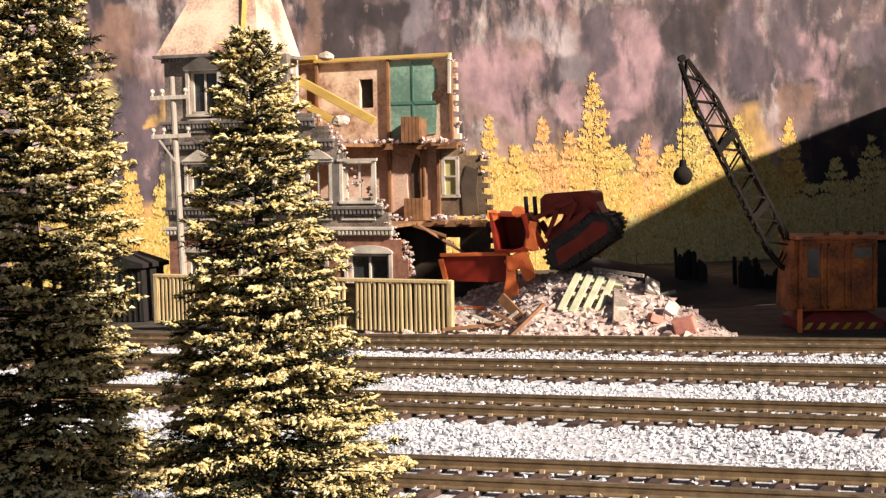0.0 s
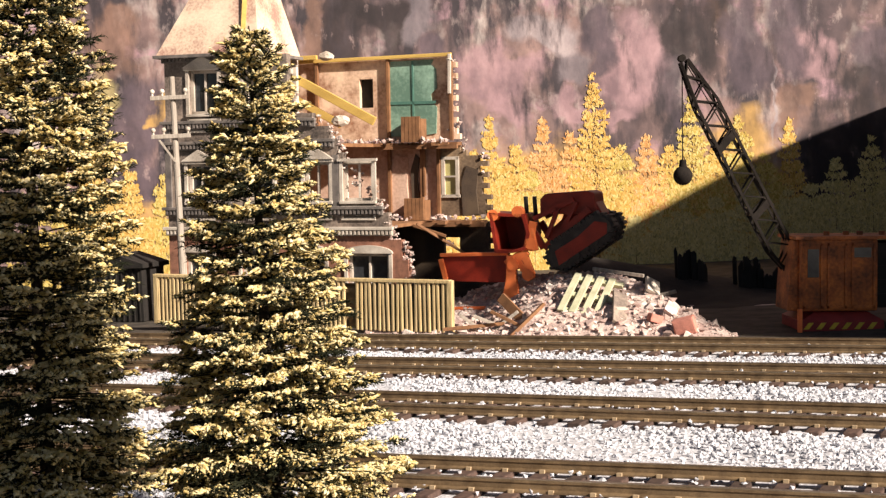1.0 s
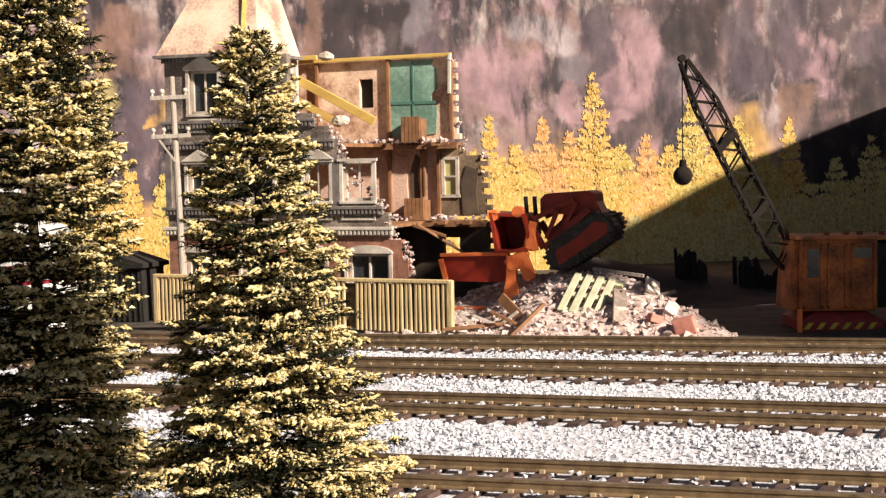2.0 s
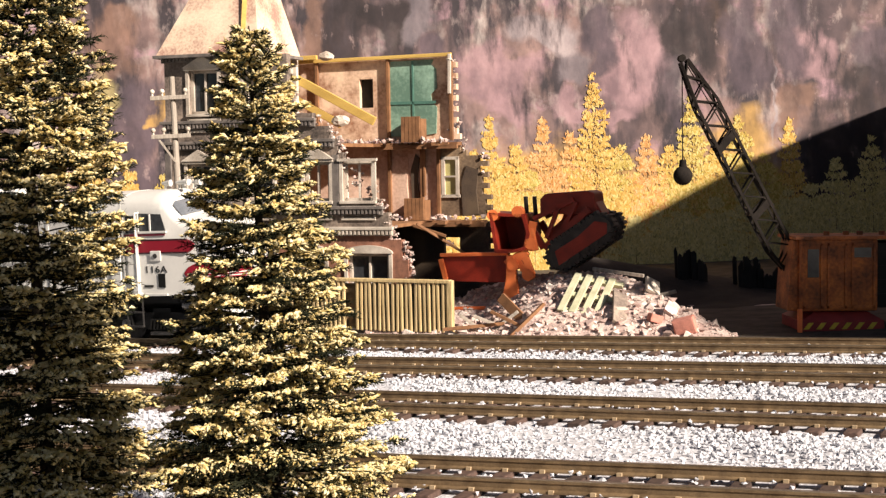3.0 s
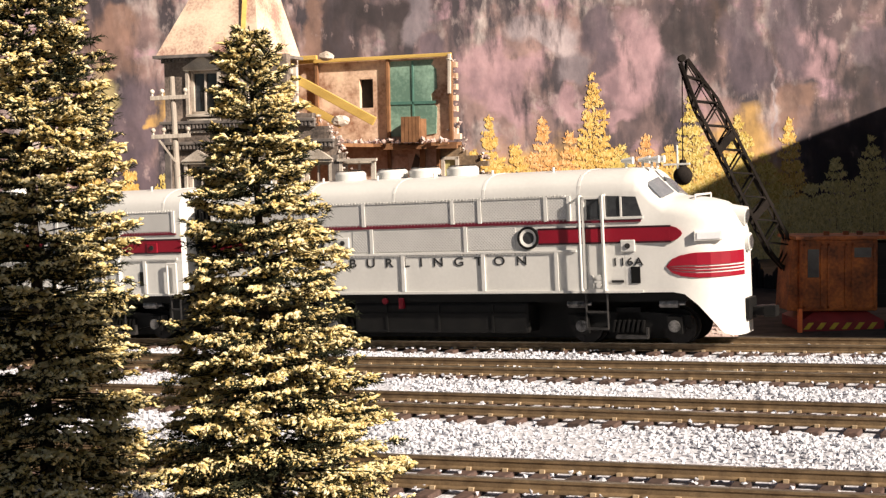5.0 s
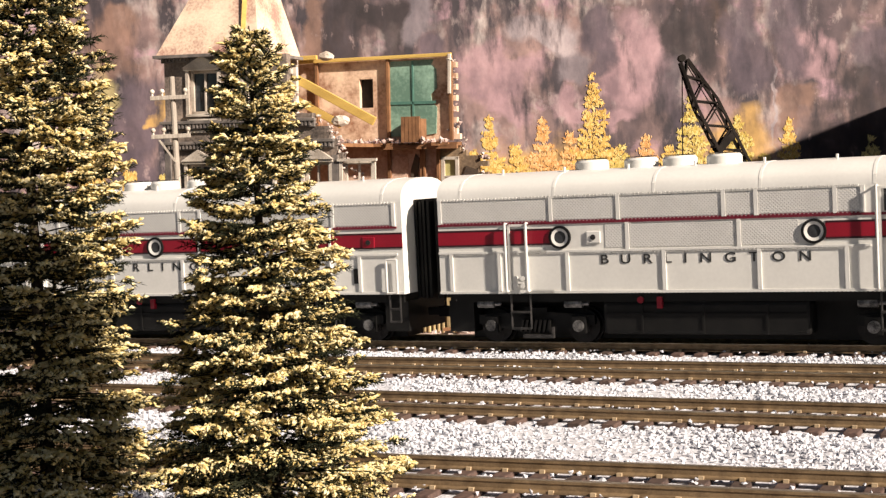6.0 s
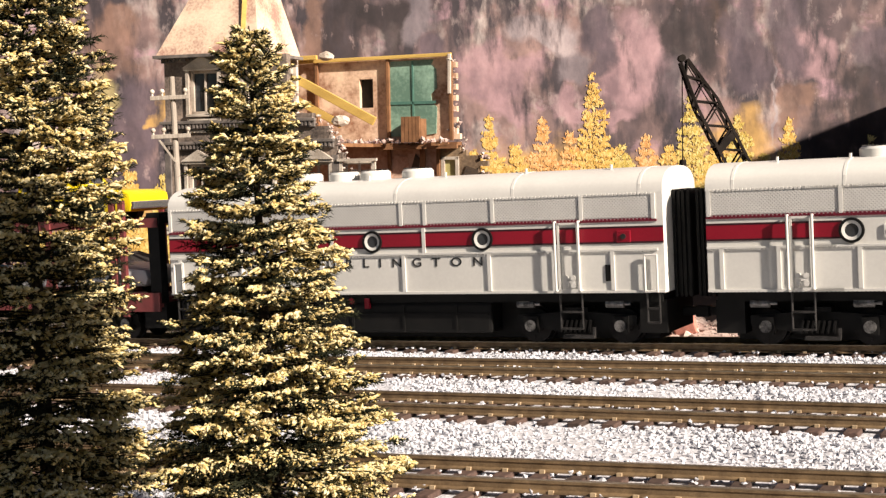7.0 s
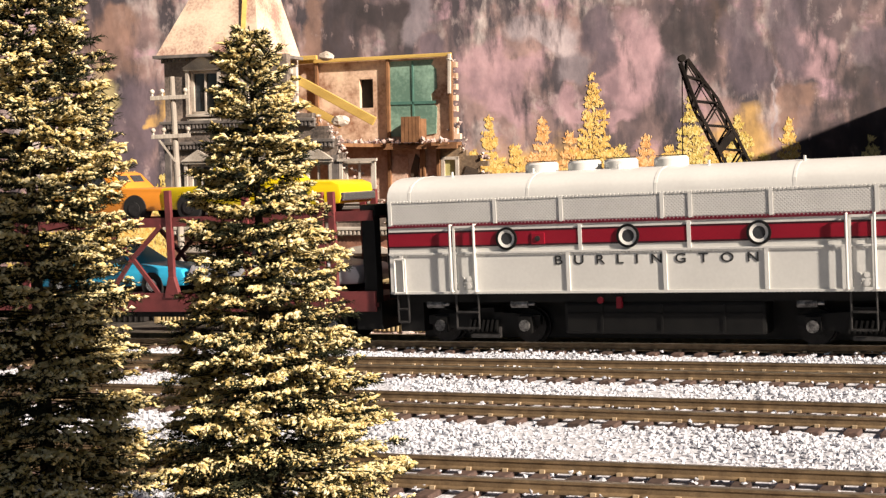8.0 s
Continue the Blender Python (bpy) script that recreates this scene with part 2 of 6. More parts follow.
def backdrop_material():
    m = bpy.data.materials.new("backdrop_mountain")
    m.use_nodes = True
    n, l = m.node_tree.nodes, m.node_tree.links
    p = n["Principled BSDF"]
    p.inputs["Roughness"].default_value = 0.8
    co = n.new("ShaderNodeTexCoord")

    def noise_at(stretch, scale, detail, low, high):
        mp, nz, mr = n.new("ShaderNodeMapping"), n.new("ShaderNodeTexNoise"), n.new("ShaderNodeMapRange")
        mp.inputs["Scale"].default_value = stretch
        nz.inputs["Scale"].default_value, nz.inputs["Detail"].default_value, nz.inputs["Roughness"].default_value = scale, detail, 0.62
        mr.inputs[1].default_value, mr.inputs[2].default_value = low, high
        l.new(co.outputs["Object"], mp.inputs[0])
        l.new(mp.outputs[0], nz.inputs["Vector"])
        l.new(nz.outputs[0], mr.inputs[0])
        return mr.outputs[0]

    def mix(fac, a, b):
        mx = n.new("ShaderNodeMix")
        mx.data_type = "RGBA"
        l.new(fac, mx.inputs[0])
        for i, c in ((6, a), (7, b)):
            if isinstance(c, tuple):
                mx.inputs[i].default_value = (*c, 1)
            else:
                l.new(c, mx.inputs[i])
        return mx.outputs[2]
    rock = mix(noise_at((1, 1, 0.75), 11, 4, 0.40, 0.60), (0.10, 0.072, 0.080), (0.36, 0.235, 0.215))
    rock = mix(noise_at((1, 1, 0.7), 22, 5, 0.53, 0.64), rock, (0.47, 0.41, 0.39))
    pink = mix(noise_at((1, 1, 1.6), 34, 7, 0.54, 0.66), rock, (0.40, 0.25, 0.29))
    tall = mix(noise_at((1, 1, 0.35), 44, 8, 0.50, 0.60), pink, (0.05, 0.04, 0.048))
    pale = mix(noise_at((1, 1, 0.5), 75, 8, 0.56, 0.68), tall, (0.42, 0.34, 0.33))
    rock = mix(noise_at((1, 1, 0.6), 19, 6, 0.60, 0.70), pale, (0.33, 0.17, 0.09))
    warp = n.new("ShaderNodeTexNoise")
    warp.inputs["Scale"].default_value, warp.inputs["Detail"].default_value = 26, 6
    l.new(co.outputs["Object"], warp.inputs["Vector"])

    def vec(op, a, b):
        v = n.new("ShaderNodeVectorMath")
        v.operation = op
        for i, c in ((0, a), (1, b)):
            if isinstance(c, tuple):
                v.inputs[i].default_value = c
            else:
                l.new(c, v.inputs[i])
        return v
    bent = vec("MULTIPLY_ADD", warp.outputs["Color"], (0.05, 0, 0.09))
    bent.inputs[2].default_value = (-0.025, 0, -0.045)
    bent = vec("ADD", bent.outputs[0], co.outputs["Object"]).outputs[0]
    # printed masses and the painted shadow: place and half size across the sheet in millimetres, colour
    for x, z, w, h, c in PRINT:
        q = vec("SUBTRACT", bent, (x * S, 0, z * S))
        q = vec("MULTIPLY", q.outputs[0], (1 / (w * S), 0, 1 / (h * S)))
        q = vec("LENGTH", q.outputs[0], (0, 0, 0))
        mr = n.new("ShaderNodeMapRange")
        mr.inputs[1].default_value, mr.inputs[2].default_value = 1.15, 0.75
        mr.inputs[4].default_value = 0.86
        l.new(q.outputs["Value"], mr.inputs[0])
        rock = mix(mr.outputs[0], rock, c)
    streak = mix(noise_at((1, 1, 0.3), 60, 7, 0.53, 0.66), rock, (0.055, 0.042, 0.05))
    glint = mix(noise_at((1, 1, 0.55), 95, 6, 0.61, 0.76), streak, (0.46, 0.34, 0.33))
    grain = n.new("ShaderNodeMix")
    grain.data_type, grain.blend_type = "RGBA", "MULTIPLY"
    grain.inputs[0].default_value = 1.0
    l.new(glint, grain.inputs[6])
    l.new(mix(noise_at((1, 1, 0.6), 70, 8, 0.35, 0.65), (0.55, 0.55, 0.57), (1.2, 1.18, 1.15)), grain.inputs[7])
    l.new(grain.outputs[2], p.inputs["Base Color"])
    return m


M_BACK = backdrop_material()
bm = bmesh.new()
bx(bm, -700, 700, 0, 12, -40, 620)
backdrop = solo("backdrop", bm, M_BACK, at(0, 900, 0), "printed mountain and autumn forest backdrop behind the layout", "backdrop", kind="structure")

bm = bmesh.new()
bmesh.ops.create_grid(bm, x_segments=60, y_segments=60, size=900)
for v in bm.verts:
    v.co.z = -4.6 + 1.2 * noise.noise(v.co * 0.02) * (1 if v.co.y > 620 else 0.1)
ground = solo("ground", bm, M_GROUND, at(0, 0, 0), "dark earth scatter on the layout board", "ground", kind="structure")

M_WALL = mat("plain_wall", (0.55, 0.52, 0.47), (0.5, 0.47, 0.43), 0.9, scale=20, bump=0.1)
# unseen blocker, outline cut so its shadow falls on backdrop, crane, house and loader
bm = bmesh.new()
slab(bm, [(335, -30), (1000, -30), (1000, 40), (881, 102), (810, 134), (736, 156), (560, 172), (470, 178), (470, 240), (359, 240), (359, 188), (404, 186), (404, 176), (338, 150)], -6, 6)
solo("wall_east", bm, M_WALL, at(306, 0, 0, 0, 0, 90), "plain pale unseen wall added to shade the right of the layout", "wall", kind="structure")


# out-of-view piece added to throw shade on the left spruce's lower part
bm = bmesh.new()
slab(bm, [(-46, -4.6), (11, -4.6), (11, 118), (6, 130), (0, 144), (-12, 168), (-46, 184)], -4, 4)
solo("wall_south", bm, M_WALL, at(81, 90, 0, 0, 0, 49), "plain pale unseen wall piece added to shade the left spruce", "wall", kind="structure")


# ---- tracks ----
def rail_mesh():
    bm = bmesh.new()
    prof = [(-1.2, -2.4), (1.2, -2.4), (1.2, -2.1), (0.35, -1.8), (0.35, -0.8), (0.55, -0.6), (0.55, -0.1), (-0.55, -0.1), (-0.55, -0.6), (-0.35, -0.8), (-0.35, -1.8), (-1.2, -2.1)]
    loft(bm, [[(x, y, z) for y, z in prof] for x in (-420, 420)])
    return mesh_of("rail", bm, M_RAIL)


def head_mesh():
    bm = bmesh.new()
    bx(bm, -420, 420, -0.5, 0.5, -0.1, 0.06)
    return mesh_of("railhead", bm, M_RAILTOP)


def tie_mesh():
    bm = bmesh.new()
    bx(bm, -1.6, 1.6, -15.5, 15.5, -4.6, -2.4)
    soften(bm, 0.25)
    return mesh_of("tie", bm, M_TIE)


def spike_mesh():
    bm = bmesh.new()
    for y in (-8.75, 8.75):
        for dy in (-1.3, 1.3):
            bx(bm, -0.5, 0.5, y + dy - 0.35, y + dy + 0.35, -2.45, -1.75)
    return mesh_of("rail_fastening", bm, M_CHAIR)


RAIL, HEAD, TIE, SPIKES = rail_mesh(), head_mesh(), tie_mesh(), spike_mesh()
# distance from the eye along y at x = 0, and the turn, of each track's middle
TRACKS = [(504.4, -26.3), (439.5, -26.4), (367.5, -26.0), (281.5, -23.5)]
stones, rng = [], np.random.default_rng(5)
for i, (y0, turn) in enumerate(TRACKS):
    tk = thing("railway_track", at(0, y0, 0, 0, 0, turn), ("brown model railway track in pale grey ballast, train runs on it", "brown model railway track with dark ties in grey ballast")[i > 0], "track", "parallel tracks")
    for y in (-8.8, 8.8):
        r = new("rail", RAIL)
        r.parent, r.location = tk, (0, y * S, 0)
        h = new("railhead", HEAD)
        h.parent = r
        tagged(h, "worn shiny rail head")
    pitch = 7.9
    for k in range(-34, 30):
        t = new("tie", TIE)
        t.parent, t.location = tk, (k * pitch * S, rng.normal(0, 0.15) * S, 0)
        t.rotation_euler.z = rng.normal(0, 0.012)
        s = new("rail_fastening", SPIKES)
        s.parent = t
        tagged(s, "tan rail fastenings", kind="stuff")
# the ballast bed with its shoulders, and loose stones on it
bm = bmesh.new()
slab(bm, [(-310, -4.7), (-290, -3.5), (14, -3.5), (20, -4.7)], -420, 420)
bmesh.ops.rotate(bm, verts=bm.verts, cent=(0, 0, 0), matrix=Matrix.Rotation(radians(90), 3, "Z"))
solo("ballast_bed", bm, M_BED, at(0, 504.4, 0, 0, 0, TH), "pale grey ballast bed under the tracks", "ballast", kind="structure")
N = 84000
a = rng.uniform(-230, 215, N)
b = rng.uniform(-300, 15, N)
wx, wy = a * TD.x + b * TN.x, 504.4 + a * TD.y + b * TN.y
keep = (wy > 180) & (wx > -wy * 0.36 - 12) & (wx < wy * 0.36 + 12)
a, b, wx, wy = a[keep], b[keep], wx[keep], wy[keep]
near = np.full(len(a), 999.0)
for y0, turn in TRACKS:
    tn = (-math.sin(radians(turn)), math.cos(radians(turn)))
    near = np.minimum(near, np.abs(wx * tn[0] + (wy - y0) * tn[1]))
z = np.where(near > 15.5, -3.2 + 0.5 * np.sin(a * 0.07 + b * 0.1), -3.9) + rng.normal(0, 0.25, len(a))
z = np.where(np.abs(near - 8.8) < 2.2, -4.3, z)
z = np.where((near < 14) & (rng.uniform(0, 1, len(a)) < 0.05), -2.2, z)
sizes = rng.uniform(0.42, 0.82, len(a))
scatter("ballast_stones", np.stack([wx, wy, z], 1), sizes, M_STONE, Matrix(), 0.8, 7, label="loose pale grey and white ballast stones between the tracks", category="ballast")

# ---- yellow trees of the backdrop, small dabs of leaf on its face ----
LEAVES = [mat("autumn_leaf", (1, 1, 1), (0.8, 0.8, 0.75), 0.9, scale=300, bump=0.1, island=k, spec=0.1) for k in (
    [(0.46, 0.26, 0.06), (0.74, 0.47, 0.13), (0.84, 0.64, 0.27), (0.72, 0.42, 0.13), (0.56, 0.40, 0.10)],
    [(0.52, 0.24, 0.07), (0.78, 0.42, 0.17), (0.84, 0.56, 0.29), (0.76, 0.38, 0.16), (0.64, 0.34, 0.12)],
    [(0.46, 0.32, 0.07), (0.70, 0.53, 0.16), (0.80, 0.66, 0.29), (0.60, 0.42, 0.12), (0.46, 0.36, 0.09)])]
# the yellow trees' leaf again, with the olive tone of shade in its colour
M_LEAFDIM = mat("shaded_autumn_leaf", (1, 1, 1), (0.8, 0.8, 0.75), 0.9, scale=300, bump=0.1, island=[(0.42, 0.35, 0.16), (0.72, 0.59, 0.25), (0.86, 0.73, 0.34), (0.56, 0.48, 0.25)], spec=0.1)
M_LIMB = mat("limb_brown", (0.20, 0.13, 0.06), None, 0.9)


def dabs(name, pts, sizes, material, parent, seed):
    """Small strokes of leaf lying flat against the backdrop, in one mesh."""
    rg = np.random.default_rng(seed)
    k = len(pts)
    r, a = np.asarray(sizes)[:, None], rg.normal(0, 0.6, k)[:, None]
    u, w = r * np.array([[0, 0.55, 0, -0.55]]) * rg.uniform(0.6, 1.4, (k, 4)), r * np.array([[-1.5, 0, 1.5, 0]]) * rg.uniform(0.6, 1.4, (k, 4))
    v = np.stack([u * np.cos(a) + w * np.sin(a), np.zeros((k, 4)), w * np.cos(a) - u * np.sin(a)], 2) + np.asarray(pts)[:, None, :]
    v *= S
    f = np.arange(4 * k).reshape(k, 4)
    me = bpy.data.meshes.new(name)
    me.from_pydata(v.reshape(-1, 3).tolist(), [], f.tolist())
    me.materials.append(material)
    ob = new(name, me)
    ob.parent = parent
    return ob


def low_tree(x, top, base, wide, y, material, label, count, seed):
    rg = np.random.default_rng(seed)
    tr = thing("backdrop_tree", at(x, y, base), label, "tree", "autumn trees before the mountain")
    high = top - base
    bm = bmesh.new()
    rod(bm, (0, 0, -3), (0, 0, high * 0.95), 0.3, 0.1, 6)
    part("trunk", bm, M_LIMB, tr)
    bm = bmesh.new()
    whorls = max(8, int(high / 4.2))
    level = high * (np.arange(whorls) + rg.uniform(-0.3, 0.3, whorls)) / whorls
    reach = wide * 1.85 * (1 - level / high).clip(0.03, 1) ** 0.95
    arm = reach[:, None] * rg.uniform(0.55, 1.15, (whorls, 2)) * np.array([[-1, 1]])
    for h, (a, b) in zip(level, arm):
        for r in (a, b):
            rod(bm, (0, 0, h), (r, 0, h + abs(r) * 0.22), 0.2, 0.1, 5)
    part("limbs", bm, M_LIMB, tr)
    k = rg.choice(whorls, count, p=(reach + 2) / (reach + 2).sum())
    r = arm[k, rg.integers(0, 2, count)]
    f = rg.uniform(0, 1.05, count) ** 0.8
    px = r * f + rg.normal(0, 0.7, count)
    py = rg.uniform(-0.25, -0.05, count)
    pts = np.stack([px, py, level[k] + np.abs(px) * 0.22 + rg.normal(0, 1.1, count) * (1.2 - 0.6 * f)], 1)
    dabs("crown", pts, rg.uniform(0.45, 1.25, count) * (0.75 + 0.4 * (1 - level[k] / high)), material, tr, seed)
    return tr


for i, (x, top, wide, hue) in enumerate([(97, 116, 17, 0), (32, 94, 12, 0), (65, 92, 14, 1), (157, 100, 16, 2), (129, 78, 14, 1), (218, 84, 11, 0), (48, 76, 15, 0), (82, 82, 16, 1), (113, 72, 17, 2), (186, 86, 17, 2), (143, 70, 16, 0), (22, 74, 14, 0), (172, 72, 16, 0), (202, 62, 16, 2), (90, 58, 16, 0), (57, 60, 15, 2), (120, 52, 16, 0), (38, 58, 14, 2)]):
    low_tree(x, top, -6, wide, 899.6 + (i % 3) * 0.12, LEAVES[hue], ("golden autumn tree before the mountain backdrop", "orange autumn tree before the mountain backdrop", "lime yellow autumn tree before the mountain backdrop")[hue], 5600, 20 + i)
for i, (x, top, wide) in enumerate([(245, 58, 14), (268, 70, 14), (230, 44, 14), (290, 66, 14), (215, 40, 14), (255, 44, 16), (190, 44, 14), (150, 34, 13), (275, 48, 14), (120, 28, 12), (170, 38, 14), (135, 30, 13)]):
    low_tree(x, top, -8, wide, 899.2 + (i % 3) * 0.12, M_LEAFDIM, "autumn tree before the mountain backdrop, olive tone of shade put into its colour", 4200, 60 + i)
for i, (x, top, wide) in enumerate([(-192, 76, 13), (-172, 66, 12), (-215, 92, 13), (-240, 70, 16), (-205, 50, 12), (-160, 54, 10)]):
    low_tree(x, top, -6, wide, 899.6 + (i % 3) * 0.12, LEAVES[i % 2 * 2], "yellow autumn tree before the mountain backdrop", 4200, 90 + i)


# ---- foreground spruces ----
def spruce(x, y, base, high, prof, label, seed):
    """A wire tree: whorls of limbs, each with side twigs, dark needles and clumps of pale flock on the upper sides."""
    rg = np.random.default_rng(seed)
    tr = thing("spruce_tree", at(x, y, base), label, "tree", "model spruces")
    bm = bmesh.new()
    rod(bm, (0, 0, -1), (0, 0, high), 1.5, 0.15, 9)
    part("trunk", bm, M_BARK, tr)
    zs, rs = zip(*prof)
    level, tiers = 1.5, []
    while level < high - 1:
        tiers.append(level)
        level += 3.5 - 1.3 * level / high
    many = [int(9 + 0.95 * np.interp(t, zs, rs)) for t in tiers]
    n = sum(many)
    h = np.repeat(tiers, many) + rg.normal(0, 0.55, n)
    az = np.concatenate([rg.uniform(0, 6.3) + np.arange(k) * 2 * np.pi / k for k in many]) + rg.normal(0, 0.14, n)
    R = np.maximum(0.6, np.interp(h, zs, rs) * rg.uniform(0.74, 1.14, n))
    lean = np.interp(h / high, [0, 0.35, 0.8, 1], [-0.20, -0.14, 0.05, 0.7]) + rg.normal(0, 0.07, n)
    d = np.stack([np.cos(az), np.sin(az), 0 * az], 1)
    side = np.stack([-d[:, 1], d[:, 0], 0 * az], 1)

    def along(i, s):
        c = d[i] * (R[i] * s)[:, None]
        c[:, 2] = h[i] + R[i] * (lean[i] * s + 0.13 * s * s)
        return c
    verts, faces, m0 = [], [], 0

    def spikes(c, t, w):
        """Slim three-sided needles from c along t."""
        nonlocal m0
        p = np.cross(t, [0.0, 0.0, 1.0])
        p = p / (np.linalg.norm(p, axis=1)[:, None] + 1e-6) * w
        q = c + t * 0.35 + np.array([0, 0, 1.3 * w])
        verts.append(np.stack([c - p, c + p, c + t, q], 1).reshape(-1, 3))
        k = np.arange(len(c))[:, None] * 4 + m0
        faces.append(np.concatenate([k + np.array([[0, 1, 3]]), k + np.array([[1, 2, 3]]), k + np.array([[2, 0, 3]])]))
        m0 += 4 * len(c)
    every = np.arange(n)
    a0, a1 = along(every, np.zeros(n)), along(every, np.full(n, 1.04))
    spikes(a0, a1 - a0, 0.2)
    # twigs, in a flat spray either side of each limb
    own = np.repeat(every, (5 + R * 1.0).astype(int))
    k = len(own)
    s = rg.uniform(0.22, 1.0, k) ** 0.8
    root = along(own, s)
    turn = rg.choice([-1, 1], k) * rg.uniform(0.35, 1.05, k)
    twig = d[own] * np.cos(turn)[:, None] + side[own] * np.sin(turn)[:, None]
    twig[:, 2] = lean[own] * 0.6 + rg.normal(0.02, 0.12, k)
    twig *= (1.1 + R[own] * 0.30 * (1.08 - s) + rg.uniform(0, 0.7, k))[:, None]
    spikes(root, twig, 0.13)
    idx = np.repeat(np.arange(k), 8)
    f = rg.uniform(0.1, 1.0, len(idx))
    t = twig[idx] / np.linalg.norm(twig[idx], axis=1)[:, None] + rg.normal(0, 0.55, (len(idx), 3))
    t *= (rg.uniform(0.6, 1.5, len(idx)) / np.linalg.norm(t, axis=1))[:, None]
    spikes(root[idx] + twig[idx] * f[:, None], t, 0.10)
    me = bpy.data.meshes.new("needles")
    me.from_pydata((np.concatenate(verts) * S).tolist(), [], np.concatenate(faces).tolist())
    me.materials.append(M_NEEDLE)
    nd = new("needles", me)
    nd.parent = tr
    tagged(nd, "dark wiry needles", kind="stuff")
    # flock: thick on some limbs, nearly none on others
    coat = np.clip(rg.normal(0.80, 0.45, n), 0.02, 1.4)
    idx = np.repeat(np.arange(k), rg.poisson(7.0 * coat[own]))
    f = rg.uniform(0.15, 1.05, len(idx))
    c = root[idx] + twig[idx] * f[:, None] + rg.normal(0, 0.16, (len(idx), 3))
    c[:, 2] += 0.28
    # each clump is drawn out along its twig
    m = len(idx)
    t = twig[idx] / np.linalg.norm(twig[idx], axis=1)[:, None] + rg.normal(0, 0.35, (m, 3))
    t /= np.linalg.norm(t, axis=1)[:, None]
    p = np.cross(t, [0.0, 0.0, 1.0])
    p /= np.linalg.norm(p, axis=1)[:, None]
    q = np.cross(p, t)
    fat = (rg.uniform(0.13, 0.35, m) * (0.7 + 0.4 * coat[own[idx]]))[:, None]
    long = fat * rg.uniform(1.2, 2.6, m)[:, None]
    jag = rg.uniform(0.6, 1.3, (6, m, 1))
    v = np.stack([c + t * long * jag[0], c - t * long * jag[1], c + p * fat * jag[2], c - p * fat * jag[3], c + q * fat * jag[4], c - q * fat * jag[5] * 0.7], 1)
    tri = np.array([(0, 2, 4), (2, 1, 4), (1, 3, 4), (3, 0, 4), (2, 0, 5), (1, 2, 5), (3, 1, 5), (0, 3, 5)])
    me = bpy.data.meshes.new("crown")
    me.from_pydata((v * S).reshape(-1, 3).tolist(), [], (tri[None] + 6 * np.arange(m)[:, None, None]).reshape(-1, 3).tolist())
    me.materials.append(M_FLOCK)
    ob = new("crown", me)
    ob.parent = tr
    tagged(ob, "pale yellow flocked foliage")
    return tr


spruce(-29.6, 235, -4.6, 87, [(0, 23.5), (10.6, 21.5), (18, 19.5), (27, 17.5), (36, 15), (46, 13), (55, 11), (64, 8.6), (73, 6.6), (80, 4.4), (87, 0.3)], "yellow-green flocked model spruce standing before the tracks", 3)
spruce(-60, 213, -4.6, 104, [(0, 14.5), (15, 14.2), (30, 14.2), (45, 13.6), (60, 12.8), (75, 11.6), (90, 8.5), (104, 0.3)], "tall flocked model spruce beside the tracks, shaded below", 4)


# ---- board fence behind the first track ----
M_BOARD = mat("fence_board", (0.72, 0.56, 0.31), (0.44, 0.33, 0.17), 0.8, scale=250, fine=2500, bump=0.4, rand=[(0.75, 0.75, 0.75), (1.1, 1.08, 1.0)], stretch=(4, 4, 0.6))
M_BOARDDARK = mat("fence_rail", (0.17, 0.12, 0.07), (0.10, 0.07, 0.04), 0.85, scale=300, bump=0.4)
fence = thing("board_fence", at(1.3, 561, -4.6, 0, 1.8, -25), "weathered yellow board fence behind the track", "fence")
bm = bmesh.new()
bx(bm, -0.66, 0.66, -0.9, 0.5, 0, 19.6)
soften(bm, 0.4)
BOARD = mesh_of("board", bm, M_BOARD)
for k in range(69):
    if k in (21, 22):
        continue
    o = new("board", BOARD)
    o.parent, o.location = fence, ((-0.7 - 2.0 * k) * S, random.uniform(-0.1, 0.1) * S, random.uniform(-0.25, 0.15) * S)
    o.rotation_euler.y = random.gauss(0, 0.012)
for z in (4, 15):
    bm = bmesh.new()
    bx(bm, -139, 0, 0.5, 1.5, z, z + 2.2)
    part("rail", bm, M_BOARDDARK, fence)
# one dark sheet along the back fills the gaps between boards
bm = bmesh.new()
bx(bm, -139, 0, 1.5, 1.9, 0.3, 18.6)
part("backing", bm, M_BOARDDARK, fence, "dark sheet behind the gaps")
bm = bmesh.new()
bx(bm, -139, 0.6, -1.2, 1.6, 19.4, 20.8)
soften(bm, 0.3)
part("coping", bm, M_BOARD, fence)
for x in (0.2, -138):
    bm = bmesh.new()
    bx(bm, x - 1.1, x + 1.1, -1.1, 1.6, -0.5, 20.6)
    soften(bm, 0.25)
    part("post", bm, M_BOARD, fence)

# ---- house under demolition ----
# near black: the shed's shade and the dark window opening are put into this colour
M_NEARBLACK = mat("near_black", (0.022, 0.018, 0.016), (0.010, 0.009, 0.008), 0.8, scale=200, bump=0.5)
M_PLASTER = mat("house_plaster", (0.38, 0.30, 0.24), (0.055, 0.045, 0.04), 0.85, scale=70, fine=900, bump=0.6, fleck=(0.22, 0.175, 0.145))
M_ROOM = mat("room_wallpaper", (0.86, 0.66, 0.48), (0.34, 0.18, 0.11), 0.85, scale=75, fine=700, bump=0.4, fleck=(0.70, 0.50, 0.36))
M_ROOMDARK = mat("room_dark_wall", (0.12, 0.085, 0.055), (0.05, 0.035, 0.03), 0.9, scale=100, bump=0.4)
